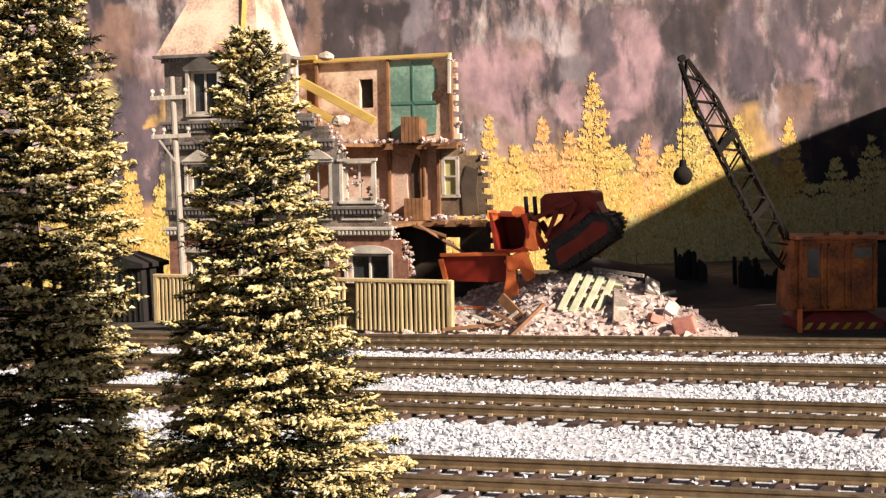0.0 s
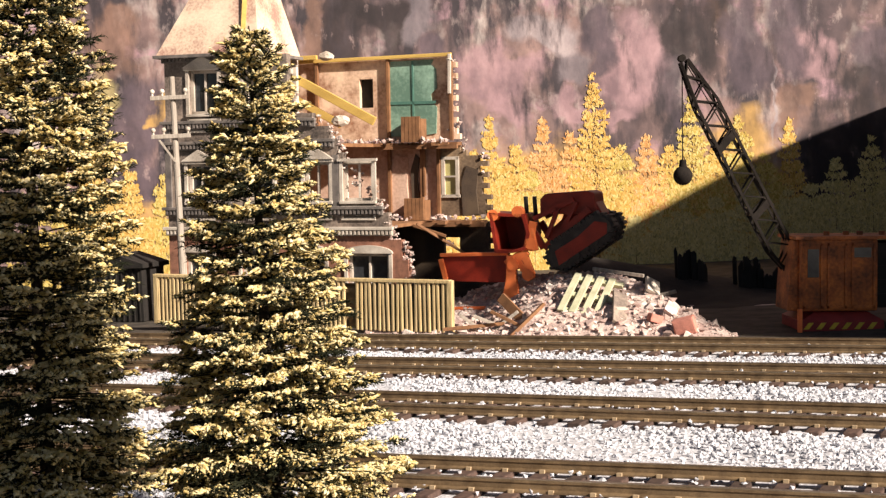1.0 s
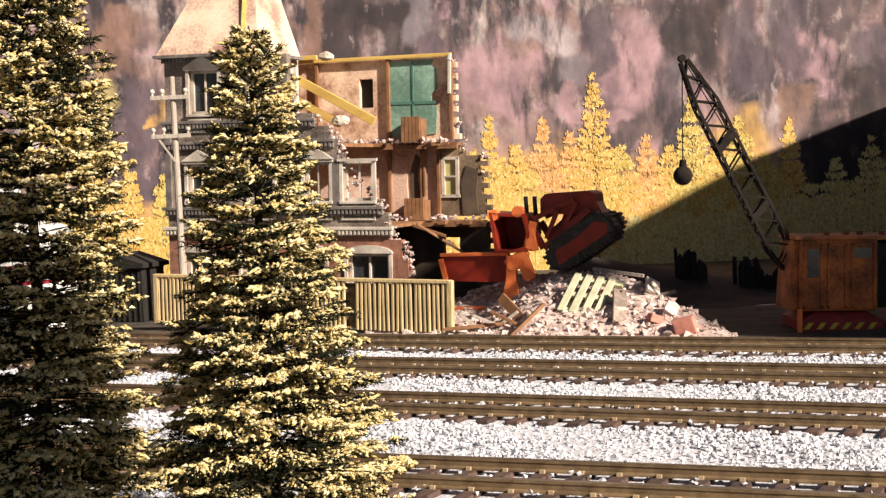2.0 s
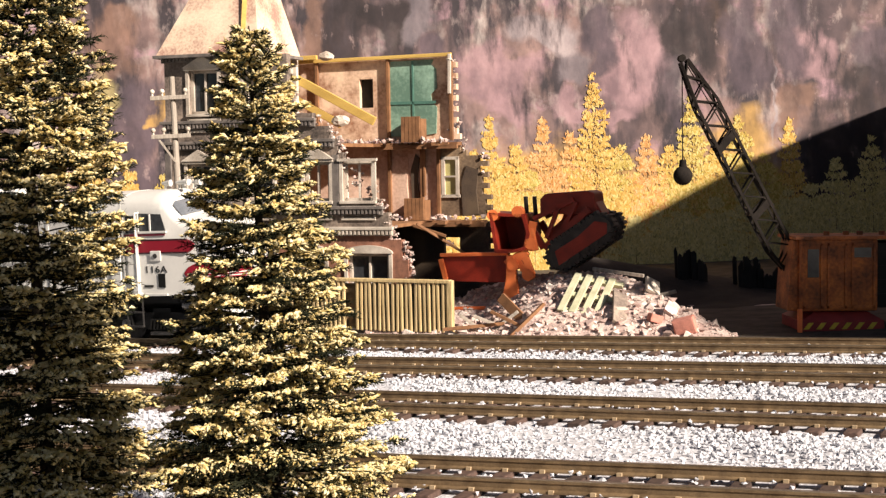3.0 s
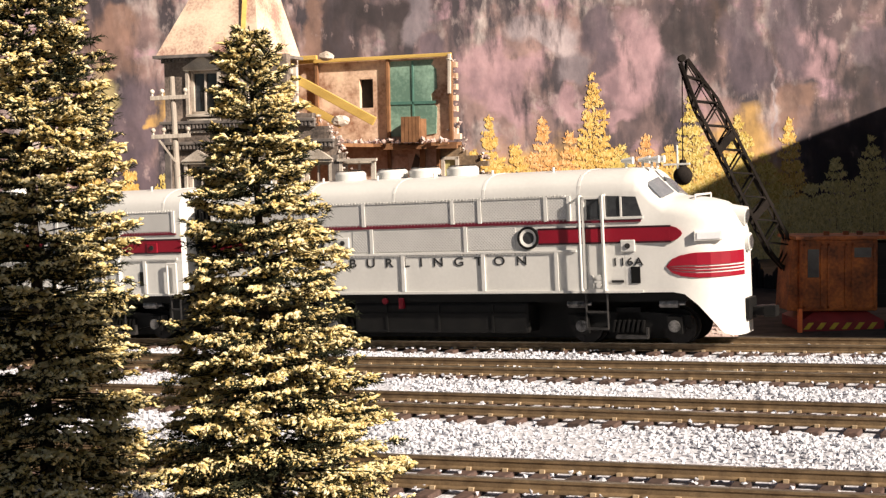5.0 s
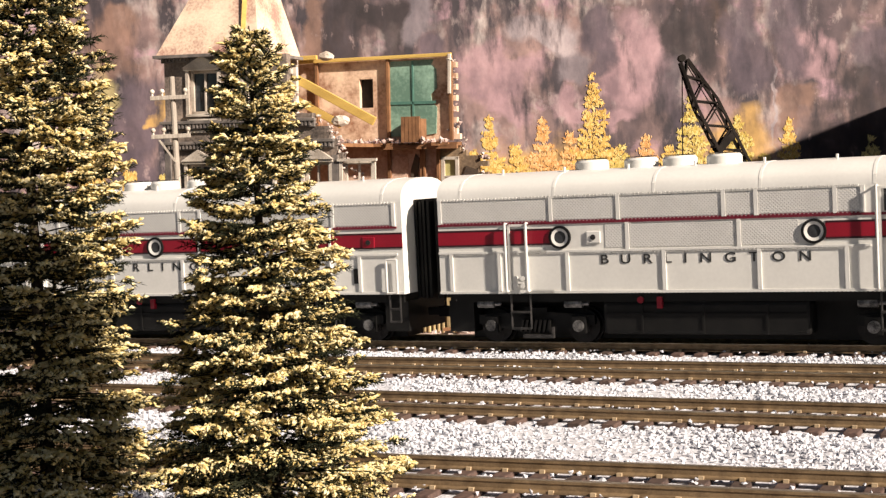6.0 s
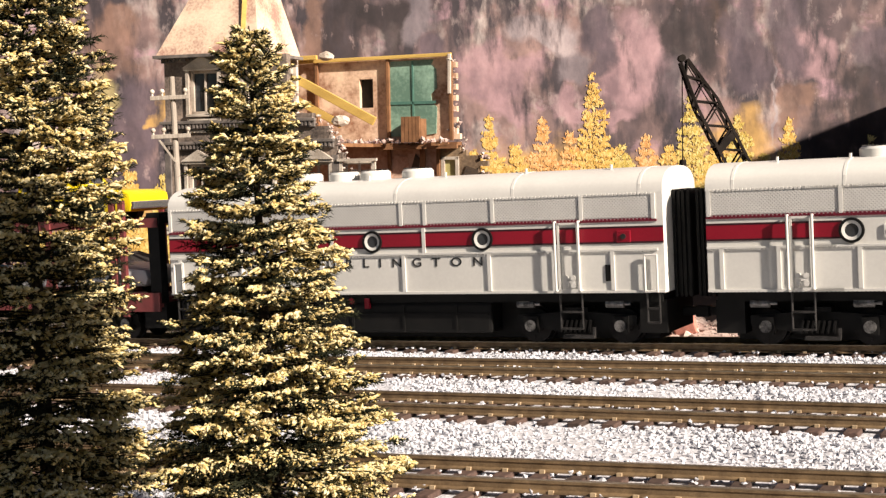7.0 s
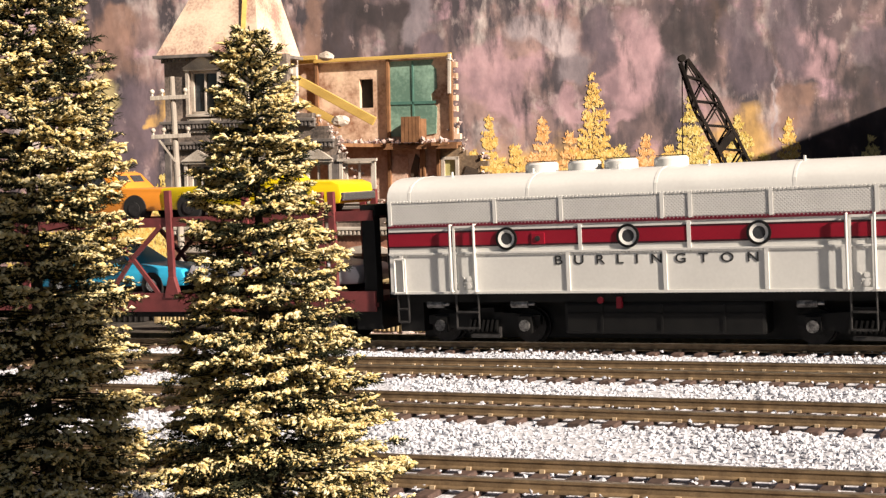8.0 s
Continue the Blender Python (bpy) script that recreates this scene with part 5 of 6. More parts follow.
def under_gear(x0, x1, parent):
    bm = bmesh.new()
    bx(bm, x0, x1, -15, 15, 14, 17.2)
    bx(bm, x0 + 4, x1 - 4, -5.8, 5.8, 1.2, 14)
    bx(bm, x0 - 1, x0 + 8, -14, 14, 4, 14.5)
    if x1 > 180:
        bx(bm, x1 - 8, x1 + 1, -14, 14, 4, 14.5)
    part("chassis", bm, M_BLACK, parent, "black underframe")
    c = (x0 + x1) / 2
    bm = bmesh.new()
    bx(bm, c - 33, c + 33, -14.5, 14.5, 3.5, 14)
    soften(bm, 1.2)
    for s in (-1, 1):
        for k in range(3):
            bx(bm, c - 20 + k * 20 - 0.4, c - 20 + k * 20 + 0.4, *sorted((s * 14.5, s * 14.9)), 4, 13)
        beam(bm, (c - 32, s * 14.6, 10), (c + 32, s * 14.6, 10), 0.6, 0.6)
    tank = part("fuel_tank", bm, M_BLACK, parent, "black fuel and water tank")
    bm = bmesh.new()
    for s in (-1, 1):
        bx(bm, c - 14.5, c - 12.8, *sorted((s * 14.5, s * 16)), 12, 15.6)
        rod(bm, (c - 20, s * 14.8, 14.6), (c - 20, s * 15.8, 14.6), 1.1, n=10)
    pair("fuel_filler", bm, M_RED, tank, "small red filler fitting")


def roof_gear(parent, fans, x0, x1):
    for x in fans:
        bm = bmesh.new()
        rod(bm, (x, 0, 55.6), (x, 0, 58.8), 5.6, n=28)
        rod(bm, (x, 0, 58.8), (x, 0, 59.6), 5.6, 4.9, n=28)
        f = part("roof_fan", bm, M_WHITE, parent, "round white roof fan", True)
        bm = bmesh.new()
        for k in range(6):
            a = k * math.pi / 6
            beam(bm, (x - 5 * math.cos(a), -5 * math.sin(a), 59.9), (x + 5 * math.cos(a), 5 * math.sin(a), 59.9), 0.5, 0.3)
        part("fan_grille", bm, M_STEEL, f)
    for k in range(5):
        bm = bmesh.new()
        x = x0 + 8 + (x1 - x0 - 16) * k / 4
        loft(bm, [[(xx, y * 1.003, z + 0.12 if z > 48.7 else z) for y, z in hull(z0=48.6)] for xx in (x, x + 0.9)])
        part("roof_rib", bm, M_WHITE, parent)
    for k in range(6):
        bm = bmesh.new()
        x = x0 + 20 + (x1 - x0 - 40) * k / 5
        rod(bm, (x, -7.5, 56), (x + 0.1, -7.5, 57.8), 0.45, n=6)
        part("lift_ring", bm, M_WHITE, parent)


def side_dress(u, x0, x1, ribs, uppers, stripe, doors, ports, words, wx):
    """Belts, stripe, grilles, posts, doors, portholes and lettering along the body."""
    strip("stripe", stripe[0], stripe[1], 33.3, 37.7, M_RED, u, 0.22, "dark red stripe")
    strip("stripe_edge", stripe[0], stripe[1], 32.8, 33.4, M_EDGE, u, 0.26)
    strip("stripe_edge", stripe[0], stripe[1], 37.6, 38.2, M_EDGE, u, 0.26)
    strip("belt_line", x0, stripe[1] - 2, 39.6, 40.2, M_MAROON, u, 0.35, "thin maroon belt line")
    strip("belt", x0, stripe[1] - 2, 30.4, 31.1, M_WHITE, u, 0.5)
    strip("sill", x0, stripe[1], 17.2, 18.0, M_WHITE, u, 0.5, "white lower sill")
    rivets("rivets", x0 + 1, stripe[1] - 4, 30.3, u)
    rivets("rivets", x0 + 1, stripe[1] - 4, 17.4, u)
    rivets("rivets", x0 + 1, uppers[-1], 48.3, u)
    rivets("rivets", x0 + 1, uppers[-1], 40.3, u, material=M_MAROON)
    for a, b in zip(uppers, uppers[1:]):
        strip("grille", a + 0.8, b - 0.8, 40.9, 47.6, M_GRILLE, u, 0.15, "fine grey mesh grille")
    for x in uppers:
        strip("post", x - 0.6, x + 0.6, 40.4, 48.4, M_WHITE, u, 0.45)
    for x in ribs:
        strip("post", x - 0.6, x + 0.6, 17.8, 30.6, M_WHITE, u, 0.5)
    for a, b in doors:
        side_door(a, b, u)
    for x in ports:
        porthole(x, 35.2, u)
    w = lettering("lettering", words, 4.1, wx, 26.5, -(SIDE + 0.12), 2.42, u)
    return w


def grille_material():
    """Painted mesh: crossed diagonal wires with dark gaps between."""
    m = mat("mesh_grille", (0.66, 0.65, 0.62), (0.57, 0.56, 0.535), 0.45, 0.1, scale=60, fine=900, bump=0)
    n, l = m.node_tree.nodes, m.node_tree.links
    p, co = n["Principled BSDF"], n["Texture Coordinate"]
    waves = []
    for sgn in (-1, 1):
        mp, w = n.new("ShaderNodeMapping"), n.new("ShaderNodeTexWave")
        mp.inputs["Rotation"].default_value = (0, radians(45 * sgn), 0)
        w.inputs["Scale"].default_value, w.inputs["Distortion"].default_value = 400, 0.0
        l.new(co.outputs["Object"], mp.inputs[0])
        l.new(mp.outputs[0], w.inputs["Vector"])
        waves.append(w.outputs["Fac"])
    mx = n.new("ShaderNodeMath")
    mx.operation = "MAXIMUM"
    l.new(waves[0], mx.inputs[0])
    l.new(waves[1], mx.inputs[1])
    mr = n.new("ShaderNodeMapRange")
    mr.inputs[1].default_value, mr.inputs[2].default_value, mr.inputs[3].default_value = 0.3, 0.75, 0.84
    l.new(mx.outputs[0], mr.inputs[0])
    mul = n.new("ShaderNodeMix")
    mul.data_type, mul.blend_type = "RGBA", "MULTIPLY"
    mul.inputs[0].default_value = 1.0
    l.new(p.inputs["Base Color"].links[0].from_socket, mul.inputs[6])
    l.new(mr.outputs[0], mul.inputs[7])
    l.new(mul.outputs[2], p.inputs["Base Color"])
    bp = n.new("ShaderNodeBump")
    bp.inputs["Strength"].default_value, bp.inputs["Distance"].default_value = 0.25, 0.0003
    l.new(mx.outputs[0], bp.inputs["Height"])
    l.new(bp.outputs[0], p.inputs["Normal"])
    return m


M_GRILLE = grille_material()



def number_box(x, z, parent, paint=M_WHITE):
    bm = bmesh.new()
    for s in (-1, 1):
        bx(bm, x - 2.4, x + 2.4, *sorted((s * SIDE, s * (SIDE + 0.6))), z - 1.9, z + 1.9)
    soften(bm, 0.3)
    b = pair("class_light", bm, paint, parent)
    bm = bmesh.new()
    for s in (-1, 1):
        rod(bm, (x, s * (SIDE + 0.5), z), (x, s * (SIDE + 0.9), z), 0.9, n=10)
    pair("lens", bm, M_STEEL, b)


def hatch(x, z, parent):
    bm = bmesh.new()
    for s in (-1, 1):
        bx(bm, x - 1.5, x + 1.5, *sorted((s * SIDE, s * (SIDE + 0.3))), z - 2.6, z + 2.6)
    pair("sand_hatch", bm, M_BLACK, parent, "small black hatch")


def end_bellows(x, s, parent):
    bm = bmesh.new()
    for k in range(4):
        bx(bm, *sorted((x + s * (0.4 + k * 1.5), x + s * (1.3 + k * 1.5))), -9 + 0.4 * (k % 2), 9 - 0.4 * (k % 2), 15, 49 - 0.5 * (k % 2))
    bx(bm, *sorted((x, x + s * 6)), -8, 8, 15.5, 48)
    part("gangway", bm, M_BLACK, parent, "black gangway diaphragm")


def shell(u, x0, x1):
    bm = bmesh.new()
    loft(bm, [[(x, y * q, z) for y, z in hull(shoulder=48.6)] for x, q in ((x0, 1.0), (x1, 1.0))])
    return bm


def split_roof(bm, u, name_low="body", name_top="roof"):
    """The grey sides and the white roof as two parts."""
    top = bm.copy()
    bmesh.ops.bisect_plane(bm, geom=[*bm.verts, *bm.edges, *bm.faces], plane_co=(0, 0, 48.2), plane_no=(0, 0, 1), clear_outer=True)
    bmesh.ops.bisect_plane(top, geom=[*top.verts, *top.edges, *top.faces], plane_co=(0, 0, 48.2), plane_no=(0, 0, 1), clear_inner=True)
    part(name_low, bm, M_GREY, u, "light grey painted side", True)
    part(name_top, top, M_WHITE, u, "white rounded roof", True)


def booster():
    u = thing("booster_locomotive", at(0, 0, 0), "grey and white cabless diesel with red stripe and black lettering", "locomotive", "diesel units of the train")
    split_roof(shell(u, 0, 189), u)
    side_dress(u, 0, 189, [4.5, 23.2, 65, 97.3, 129.1, 152, 172], [1, 40, 63.3, 97, 106, 131, 162, 186], (0, 189), [(24.3, 32.4), (153.5, 161)], [43.9, 85.6, 127.1], "BURLINGTON", 60.2)
    for x in (55, 176):
        number_box(x, 35, u, M_RED)
    for x in (69.5, 105.3):
        strip("post", x - 0.6, x + 0.6, 31.1, 39.5, M_WHITE, u, 0.45)
    hatch(171, 23.5, u)
    roof_gear(u, (50, 65.3, 78, 95), 0, 189)
    under_gear(2, 187, u)
    truck(32, u)
    truck(157, u)
    coupler(0, -1, u)
    coupler(189, 1, u)
    end_bellows(0, -1, u)
    end_bellows(189, 1, u)
    for x in (2.2, 186.8):
        bm = bmesh.new()
        for s in (-1, 1):
            rod(bm, (x, s * (SIDE + 1.0), 17.4), (x, s * (SIDE + 1.0), 29), 0.35, n=6)
            rod(bm, (x + 4 * (1 if x < 90 else -1), s * (SIDE + 1.0), 17.4), (x + 4 * (1 if x < 90 else -1), s * (SIDE + 1.0), 29), 0.35, n=6)
            for z in (17.6, 29):
                rod(bm, (x, s * (SIDE + 1.0), z), (x + 4 * (1 if x < 90 else -1), s * (SIDE + 1.0), z), 0.35, n=6)
        pair("corner_ladder", bm, M_WHITE, u, "white corner grab irons")
        bm = bmesh.new()
        for s in (-1, 1):
            for xx in (x, x + 4 * (1 if x < 90 else -1)):
                rod(bm, (xx, s * (SIDE - 0.6), 7.5), (xx, s * (SIDE - 0.6), 17.2), 0.35, n=6)
            for z in (7.6, 12):
                rod(bm, (x, s * (SIDE - 0.6), z), (x + 4 * (1 if x < 90 else -1), s * (SIDE - 0.6), z), 0.4, n=6)
        pair("corner_step", bm, M_STEEL, u, "dark steel corner steps")
    return u


def nose_rings():
    rings = []
    # x, half width, top, bottom, how boxy the section is
    for x, w, top, low, e in ((157, 18, 56.6, 17.2, 0.5), (160.5, 18, 56.4, 17.2, 0.5), (162.5, 17.95, 54.8, 17.2, 0.5), (166, 17.8, 50.2, 17.2, 0.5), (169.5, 17.6, 47.2, 17.2, 0.5), (172.5, 17.5, 46.7, 17.2, 0.55), (176, 17.3, 46.4, 16.5, 0.55), (180, 16.6, 45.8, 13, 0.55), (184, 15.2, 44.8, 8, 0.55), (186.8, 13, 43.0, 4, 0.55), (189, 10.6, 40.8, 3.0, 0.6), (190.6, 7.6, 37.8, 2.8, 0.65), (191.6, 4.2, 34, 2.8, 0.7)):
        ring = [(x, -w, low)]
        sh = min(48.6, top - 5.5)
        ring.append((x, -w, (low + sh) / 2))
        for k in range(13):
            a = math.pi - math.pi * k / 12
            ring.append((x, w * math.copysign(abs(math.cos(a)) ** 0.75, math.cos(a)), sh + (top - sh) * math.sin(a) ** 0.8))
        ring += [(x, w, (low + sh) / 2), (x, w, low)]
        rings.append(ring)
    return rings


def cab_unit():
    u = thing("cab_locomotive", at(0, 0, 0), "grey and white streamlined cab diesel with red nose stripes", "locomotive", "diesel units of the train")
    split_roof(shell(u, 0, 157.2), u)
    bm = bmesh.new()
    loft(bm, nose_rings())
    bmesh.ops.smooth_vert(bm, verts=[v for v in bm.verts if v.co.x > 173 and v.co.z > 20], factor=0.3, use_axis_x=True, use_axis_y=True, use_axis_z=True)
    part("nose", bm, M_WHITE, u, "bright white rounded nose", True)
    side_dress(u, 0, 163, [4.5, 22, 45.9, 78.1, 108, 134], [1, 40.8, 63.6, 97.5, 107.5, 131, 139], (0, 41), [(25.4, 32.2)], [43.7, 124.6], "BURLINGTON", 57)
    side_door(143.4, 150.6, u, 47.8)
    strip("stripe", 128, 172, 33.3, 37.7, M_RED, u, 0.22, "dark red stripe")
    strip("stripe_edge", 128, 172.5, 32.8, 33.4, M_EDGE, u, 0.26)
    strip("stripe_edge", 128, 172.5, 37.6, 38.2, M_EDGE, u, 0.26)
    bm = bmesh.new()
    for s in (-1, 1):
        slab(bm, [(171.8, 32.9), (174.2, 33.6), (175.6, 34.7), (176.0, 35.5), (175.6, 36.3), (174.2, 37.4), (171.8, 38.1)], *sorted((s * 17.6, s * 18.15)))
    pair("stripe_tip", bm, M_RED, u, "dark red stripe point")
    for a, b in ((30, 163),):
        strip("belt_line", a, b, 39.5, 40.3, M_MAROON, u, 0.35)
        strip("belt", a, 141, 30.4, 31.1, M_WHITE, u, 0.5)
        strip("sill", a, 163, 17.2, 18.0, M_WHITE, u, 0.5)
        rivets("rivets", a, 141, 30.3, u)
        rivets("rivets", a, 163, 17.4, u)
        rivets("rivets", a, 138, 48.3, u)
    # cab side window, door window, windscreens
    bm = bmesh.new()
    for s in (-1, 1):
        slab(bm, [(151.4, 41.2), (163.4, 41.2), (161.5, 47.4), (151.4, 48)], *sorted((s * (SIDE - 0.3), s * (SIDE + 0.25))))
        bx(bm, 145, 149.2, *sorted((s * (SIDE - 0.3), s * (SIDE + 0.25))), 40.6, 47.4)
    win = pair("side_window", bm, M_GLASS, u, "dark cab side window")
    bm = bmesh.new()
    for s in (-1, 1):
        y0, y1 = sorted((s * SIDE, s * (SIDE + 0.6)))
        bx(bm, 150.6, 151.4, y0, y1, 40.6, 48.6)
        bx(bm, 151.4, 163.8, y0, y1, 40.5, 41.3)
        bx(bm, 156.3, 156.9, y0, y1, 41.3, 47.6)
    pair("window_frame", bm, M_WHITE, win)
    bm = bmesh.new()
    for s in (-1, 1):
        q = [(163.9, s * 3.0, 52.6), (169.0, s * 3.0, 47.7), (168.8, s * 12.5, 46.5), (168.1, s * 14.6, 46.2), (164.4, s * 14.6, 50.2), (163.8, s * 12.8, 51.4)]
        a = [bm.verts.new((x + 0.55, y, z + 0.55)) for x, y, z in q]
        b = [bm.verts.new((x - 2, y, z - 2)) for x, y, z in q]
        bm.faces.new(a)
        bm.faces.new(b[::-1])
        for i in range(6):
            bm.faces.new((a[i], b[i], b[(i + 1) % 6], a[(i + 1) % 6]))
    bmesh.ops.recalc_face_normals(bm, faces=bm.faces)
    part("windscreen", bm, M_HAZE, u, "hazy grey split windscreen")
    # red wing marks round the nose, in thin bands following its plan
    TAPER = (0.02, 0.55, 0.82, 0.95, 1, 1, 1, 1, 1, 1)
    plan = [(170.5, 17.6), (172.3, 17.55), (175, 17.4), (178, 17.0), (180, 16.6), (184, 15.2), (186.8, 13), (189, 10.6), (190.6, 7.6), (191.6, 4.2), (192, 0)]
    for z0, z1 in ((21.6, 23.0), (23.5, 24.0), (24.5, 25.0), (25.5, 29.4)):
        bm = bmesh.new()
        for s in (-1, 1):
            pts = [(x + 0.15, s * (w + 0.3)) for x, w in plan]
            span = [tuple(25.2 + (z - 25.2) * f for z in (z0, z1)) for f in TAPER]
            outer = [(bm.verts.new((x, y, a)), bm.verts.new((x, y, b))) for (x, y), (a, b) in zip(pts, span)]
            inner = [(bm.verts.new((x - 0.8, y * 0.9, a)), bm.verts.new((x - 0.8, y * 0.9, b))) for (x, y), (a, b) in zip(pts, span)]
            for (a, b), (c, d), (e, f), (g, h) in zip(outer, outer[1:], inner, inner[1:]):
                bm.faces.new((a, c, d, b))
                bm.faces.new((b, d, h, f))
                bm.faces.new((a, e, g, c))
        bmesh.ops.recalc_face_normals(bm, faces=bm.faces)
        part("nose_stripe", bm, M_RED, u, "dark red wing stripe")
    # lamps
    bm = bmesh.new()
    rod(bm, (185, 0, 40.5), (191.8, 0, 39.6), 3.4, 3.0, n=22)
    hl = part("headlight", bm, M_WHITE, u, "round white headlight housing", True)
    bm = bmesh.new()
    rod(bm, (191.4, 0, 39.6), (192.1, 0, 39.5), 2.3, n=20)
    part("lens", bm, M_CHROME, hl, "bright lens")
    bm = bmesh.new()
    rod(bm, (186.6, 0, 31.5), (192.8, 0, 31.5), 3.2, 2.9, n=22)
    hl = part("headlight", bm, M_WHITE, u, "round white headlight housing", True)
    bm = bmesh.new()
    rod(bm, (192.6, 0, 31.5), (193.2, 0, 31.5), 2.2, n=20)
    part("lens", bm, M_CHROME, hl, "bright lens")
    for s in (-1, 1):
        bm = bmesh.new()
        m = at(0, 0, 0)
        c = Vector((183.5, s * 15.4, 34.5))
        vs = bx(bm, -4.4, 4.4, -1.2, 1.2, -1.5, 1.5)
        bmesh.ops.transform(bm, matrix=Matrix.Translation(c) @ Matrix.Rotation(-s * radians(22), 4, "Z"), verts=vs)
        soften(bm, 0.3)
        nb = part("number_board", bm, M_WHITE, u, "pale number board")
        bm = bmesh.new()
        vs = bx(bm, -3.6, 3.6, *sorted((s * 1.1, s * 1.5)), -1, 1)
        bmesh.ops.transform(bm, matrix=Matrix.Translation(c) @ Matrix.Rotation(-s * radians(22), 4, "Z"), verts=vs)
        part("board_face", bm, M_CARWHITE, nb)
    lettering("road_number", "116A", 3.5, 152.8, 25.8, -(SIDE + 0.12), 1.1, u)
    hatch(160.6, 22.8, u)
    strip("builder_plate", 152.6, 156.6, 20.4, 21.2, M_STEEL, u, 0.3)
    number_box(158.4, 32, u)
    number_box(55.1, 35, u)
    for x in (66.4, 102):
        strip("post", x - 0.6, x + 0.6, 31.1, 39.5, M_WHITE, u, 0.45)
    for a, b in ((59, 65.6), (67.2, 101.2), (102.8, 120)):
        strip("grille", a, b, 31.6, 38.9, M_GRILLE, u, 0.15, "fine grey mesh grille")
    # horns and aerial on the roof
    for dx, dy in ((0, -4), (5, -2), (9, -5), (3, 4), (8, 4)):
        bm = bmesh.new()
        rod(bm, (154 + dx, dy, 56), (154 + dx, dy, 58.6), 0.5, n=8)
        rod(bm, (152.5 + dx, dy, 58.8), (156.5 + dx, dy, 58.8), 0.5, 1.3, n=12)
        part("horn", bm, M_WHITE, u, "white roof horn", True)
    bm = bmesh.new()
    rod(bm, (170, 0, 55.5), (170, 0, 63), 0.35, n=8)
    bx(bm, 165.5, 174, -0.8, 0.8, 56.6, 57.2)
    part("aerial", bm, M_WHITE, u, "white roof aerial")
    bm = bmesh.new()
    for s in (-1, 1):
        rod(bm, (178, s * 9, 44.6), (178, s * 9, 47.0), 0.3, n=6)
    rod(bm, (178, -9, 47.0), (178, 9, 47.0), 0.35, n=6)
    part("nose_grab", bm, M_WHITE, u, "white grab iron on the nose")
    # open coupler pocket
    bm = bmesh.new()
    bx(bm, 189.6, 193, -4.5, 4.5, 7, 14)
    soften(bm, 0.5)
    part("coupler_pocket", bm, M_BLACK, u, "black coupler pocket")
    coupler(191.6, 1, u)
    coupler(0, -1, u)
    end_bellows(0, -1, u)
    roof_gear(u, (49, 66, 79, 93.5), 0, 150)
    under_gear(2, 176, u)
    truck(32, u)
    truck(156, u)
    return u


def pickup(name, m, paint, label):
    """A model pickup, its front towards +x, wheels on z = 0."""
    p = thing(name, m, label, "toy car")
    bm = bmesh.new()
    slab(bm, [(-39, 4), (39, 4), (40, 6.5), (39.5, 11), (36, 12.2), (12, 13), (-38, 12.4), (-39.5, 10)], -12, 12)
    soften(bm, 1.1)
    part("body", bm, paint, p, "", True)
    bm = bmesh.new()
    loft(bm, [[(x0 + 2 * q, -11.2 + 1.8 * q, z), (x1 - 7 * q, -11.2 + 1.8 * q, z), (x1 - 7 * q, 11.2 - 1.8 * q, z), (x0 + 2 * q, 11.2 - 1.8 * q, z)] for x0, x1, q, z in ((-17, 15, 0, 12.2), (-17, 15, 0.85, 18.6), (-17, 15, 1.1, 19.3))])
    soften(bm, 0.7)
    cab = part("cab", bm, paint, p, "", True)
    bm = bmesh.new()
    for s in (-1, 1):
        for a, b in ((-14, -1.5), (0, 9.5)):
            v = slab(bm, [(a, 13.2), (b, 13.2), (b - (3.5 if b > 5 else 0), 17.8), (a + (1.2 if a < -5 else 0), 17.8)], *sorted((s * 9.6, s * 11.15)))
    part("side_window", bm, M_GLASS, cab, "dark window")
    bm = bmesh.new()
    for s in (-1, 1):
        beam(bm, (12.6, s * 4.2, 14.2), (10, s * 4.2, 17.8), 6.5, 0.5)
    part("windscreen", bm, M_GLASS, cab, "dark windscreen")
    for x in (-25, 22):
        for s in (-1, 1):
            bm = bmesh.new()
            rod(bm, (x, s * 8.5, 5), (x, s * 12.4, 5), 5.3, n=24)
            w = part("tyre", bm, M_TYRE, p, "black tyre", True)
            bm = bmesh.new()
            rod(bm, (x, s * 12.3, 5), (x, s * 12.7, 5), 2.6, n=14)
            part("rim", bm, M_STEEL, w)
    for x in (39, -41):
        bm = bmesh.new()
        bx(bm, x, x + 2, -11.5, 11.5, 5, 8)
        soften(bm, 0.5)
        part("bumper", bm, M_CHROME, p, "bright bumper")
    return p


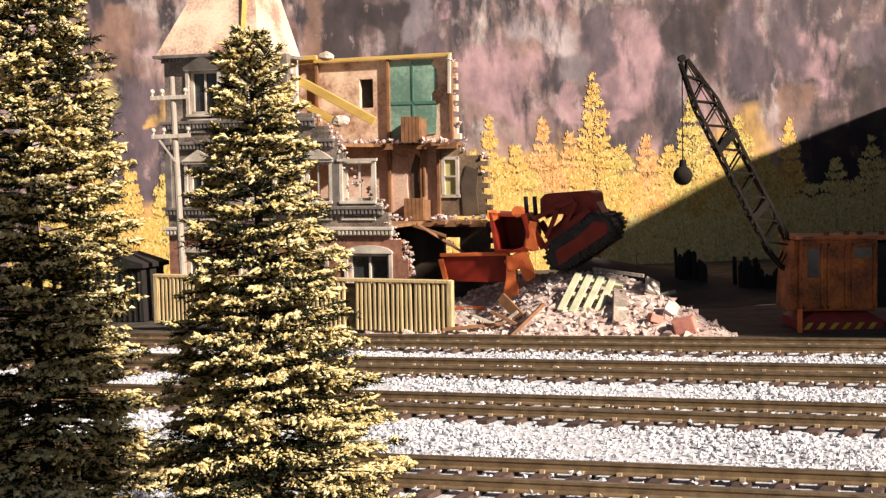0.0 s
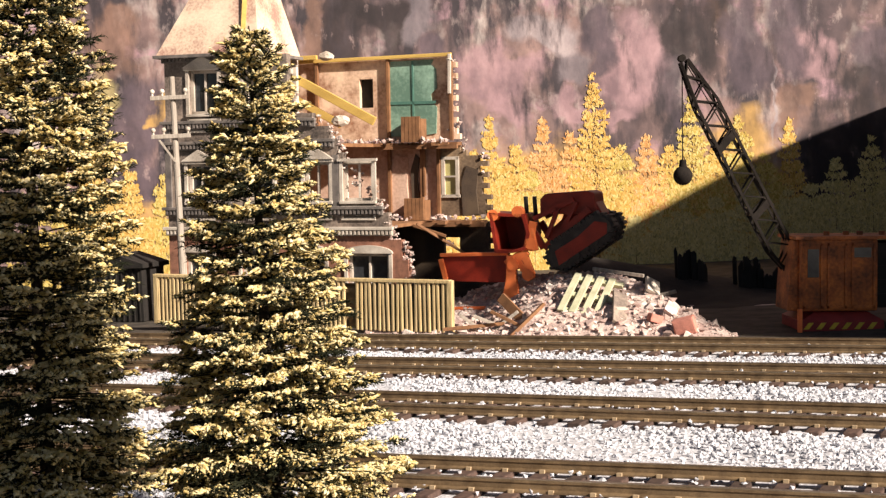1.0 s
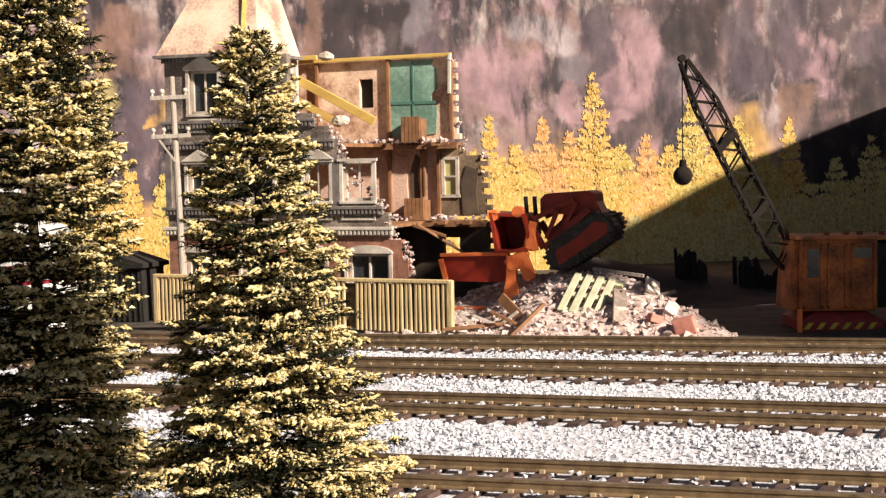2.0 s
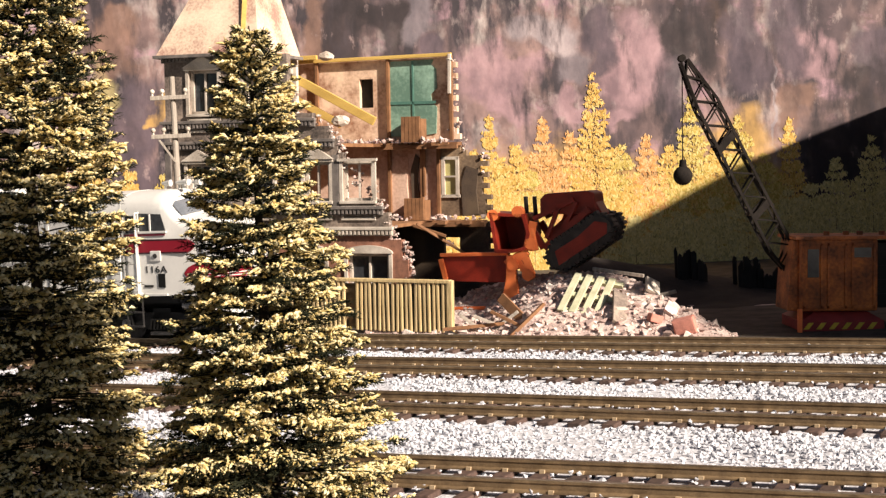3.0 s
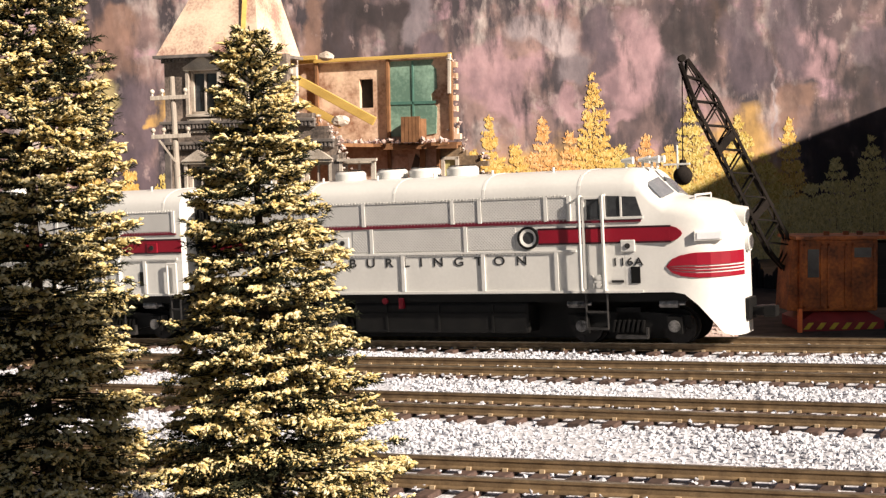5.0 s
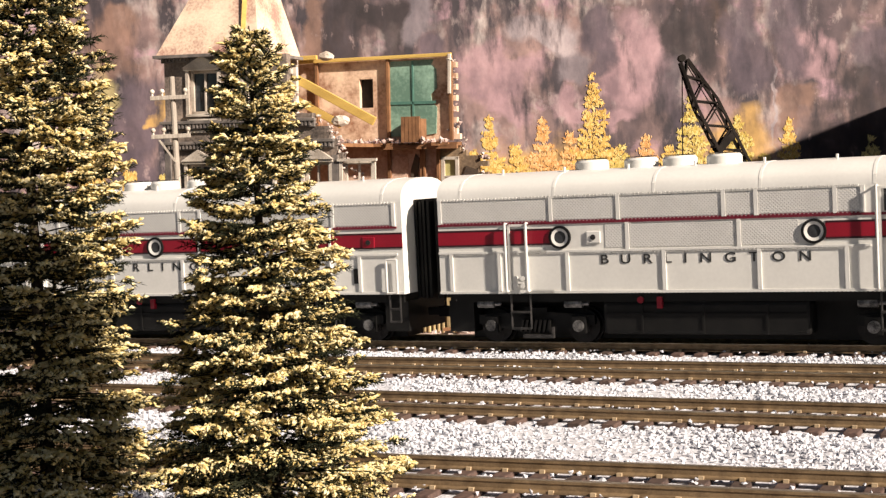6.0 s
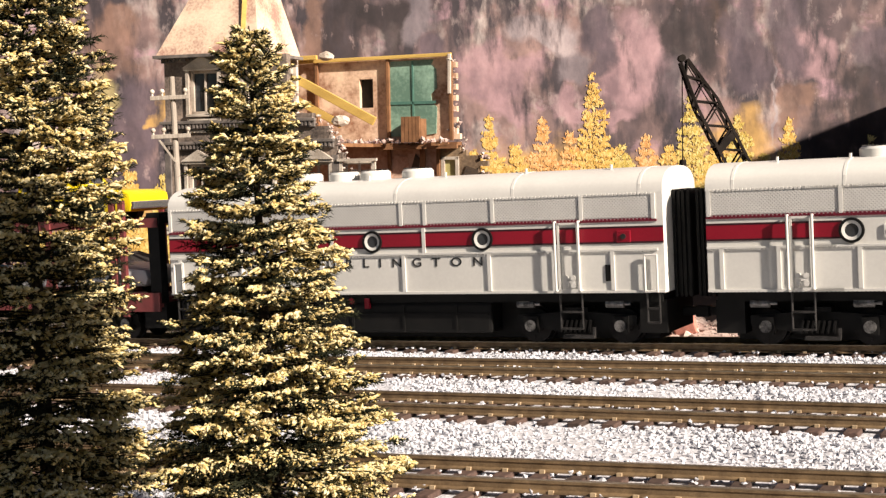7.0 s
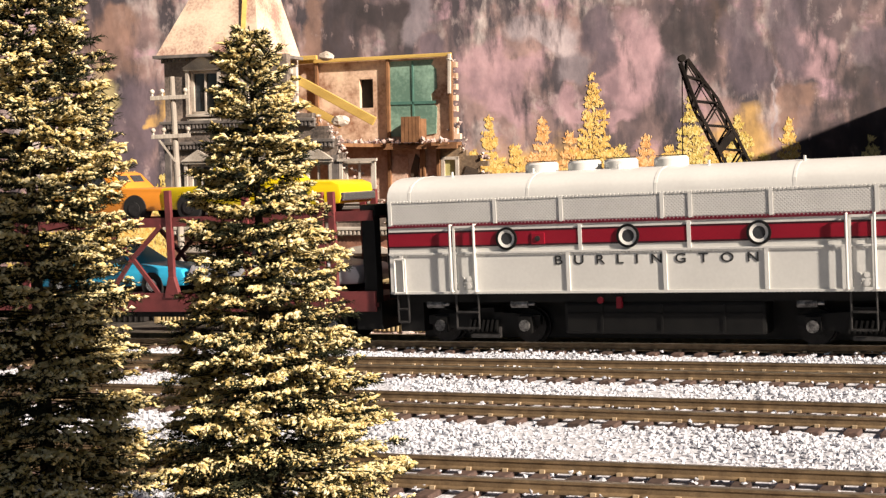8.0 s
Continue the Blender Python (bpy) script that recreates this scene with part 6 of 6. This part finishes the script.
def saloon(name, m, paint, label):
    p = thing(name, m, label, "toy car")
    bm = bmesh.new()
    slab(bm, [(-36, 4), (36, 4), (37, 7), (35.5, 10.5), (15, 12.5), (-20, 12.8), (-35, 12), (-37, 8)], -12, 12)
    soften(bm, 1.4)
    part("body", bm, paint, p, "", True)
    bm = bmesh.new()
    loft(bm, [[(a, -w, z), (b, -w, z), (b, w, z), (a, w, z)] for a, b, w, z in ((-24, 15, 11, 12), (-17, 5, 9, 18.5), (-14, 3, 8.4, 19.4))])
    soften(bm, 0.8)
    cab = part("cab", bm, paint, p, "", True)
    bm = bmesh.new()
    for s in (-1, 1):
        slab(bm, [(-20, 13), (11, 13), (4.5, 17.8), (-15.5, 17.8)], *sorted((s * 9.6, s * 10.85)))
    part("side_window", bm, M_GLASS, cab, "dark window")
    for x in (-23, 22):
        for s in (-1, 1):
            bm = bmesh.new()
            rod(bm, (x, s * 8.5, 4.6), (x, s * 12.4, 4.6), 4.8, n=24)
            w = part("tyre", bm, M_TYRE, p, "black tyre", True)
            bm = bmesh.new()
            rod(bm, (x, s * 12.3, 4.6), (x, s * 12.7, 4.6), 2.4, n=14)
            part("rim", bm, M_CHROME, w)
    return p


def auto_rack():
    u = thing("auto_rack_wagon", at(0, 0, 0), "dark red two-deck car carrier wagon behind the locomotives", "railway wagon")
    bm = bmesh.new()
    bx(bm, -300, -2, -15, 15, 12.5, 16)
    for s in (-1, 1):
        bx(bm, -300, -2, *sorted((s * 15, s * 16)), 11, 18)
    part("lower_deck", bm, M_RACK, u, "dark red lower deck")
    bm = bmesh.new()
    bx(bm, -300, -2, -14.5, 14.5, 43, 44.5)
    for s in (-1, 1):
        bx(bm, -300, -2, *sorted((s * 14.5, s * 15.5)), 42.5, 46)
    part("upper_deck", bm, M_RACK, u, "dark red upper deck")
    for x in (-18, -22.5, -54, -88, -158, -228, -290):
        for s in (-1, 1):
            bm = bmesh.new()
            top = 56 if x < -50 else 53
            bx(bm, x - 1.3, x + 1.3, *sorted((s * 14.6, s * 16.2)), 9 if x > -30 else 16, top)
            if x < -50:
                slab(bm, [(x - 3.6, 16), (x + 3.6, 16), (x + 1.3, 24), (x - 1.3, 24)], *sorted((s * 14.4, s * 16.4)))
            soften(bm, 0.25)
            part("post", bm, M_RACK, u, "dark red post with flared foot" if x < -50 else "dark red post")
    for x in (-88, -158, -228):
        for s in (-1, 1):
            for a, b in (((-4, 43), (-18, 31)), ((-18, 31), (-6, 17)), ((-18, 31), (-30, 43)), ((-18, 31), (-30, 17))):
                bm = bmesh.new()
                beam(bm, (x + a[0], s * 15.2, a[1]), (x + b[0], s * 15.2, b[1]), 1.0, 1.6)
                part("brace", bm, M_RACK, u, "dark red diagonal brace")
    bm = bmesh.new()
    for s in (-1, 1):
        bx(bm, -6.5, -1.5, *sorted((s * 11, s * 15)), 14, 46)
    bx(bm, -7, -1, -15, 15, 44, 48)
    bx(bm, -11, -1, -13.5, 13.5, 4.5, 14)
    part("end_frame", bm, M_BLACK, u, "black end frame")
    bm = bmesh.new()
    bx(bm, -296, -4, -6, 6, 8, 12.6)
    part("centre_sill", bm, M_BLACK, u, "black centre sill")
    coupler(-2, 1, u)
    truck(-32, u, 11, 11.5, 4.6)
    truck(-270, u, 11, 11.5, 4.6)
    return u


cab_loco, boost_loco, rack = cab_unit(), booster(), auto_rack()
LOADS = [
    (pickup("toy_pickup", at(0, 0, 0), M_YELLOW, "glossy yellow toy pickup on the upper deck"), -56.0, 44.6),
    (pickup("toy_pickup", at(0, 0, 0), M_ORANGE, "glossy orange toy pickup on the upper deck"), -128.0, 44.6),
    (saloon("toy_saloon", at(0, 0, 0), M_CARWHITE, "pale grey toy car on the lower deck"), -47.0, 16.1),
    (saloon("toy_saloon", at(0, 0, 0), M_CYAN, "bright blue toy car on the lower deck"), -122.0, 16.1),
    (pickup("toy_pickup", at(0, 0, 0), M_YELLOW, "glossy yellow toy pickup on the upper deck"), -212.0, 44.6),
]
SPEED = 91.9


def on_track(u, z=0.0):
    p = Vector((0, 504.4, 0)) + TD * u
    return at(p.x, p.y, z, 0, 0, TH)


def motions():
    """The train goes by at an even pace; u is the way along its track at 8 s."""
    for ob, u8, z in [(cab_loco, 191.2, 0), (boost_loco, -11.5, 0), (rack, -17.0, 0)] + [(o, -17.0 + x, z) for o, x, z in LOADS]:
        walk(ob, [(t, on_track(u8 + SPEED * (t - 8.0), z)) for t in (0.0, 2.0, 4.0, 6.0, 8.0)])
    for w, x, r in WHEELS:
        rows = []
        for k in range(121):
            t = k / 15
            rows.append((t, pose(x * S, 0, (r + 0.1) * S, 0, math.degrees(SPEED * t / r), 0)))
        walk(w, rows)


motions()
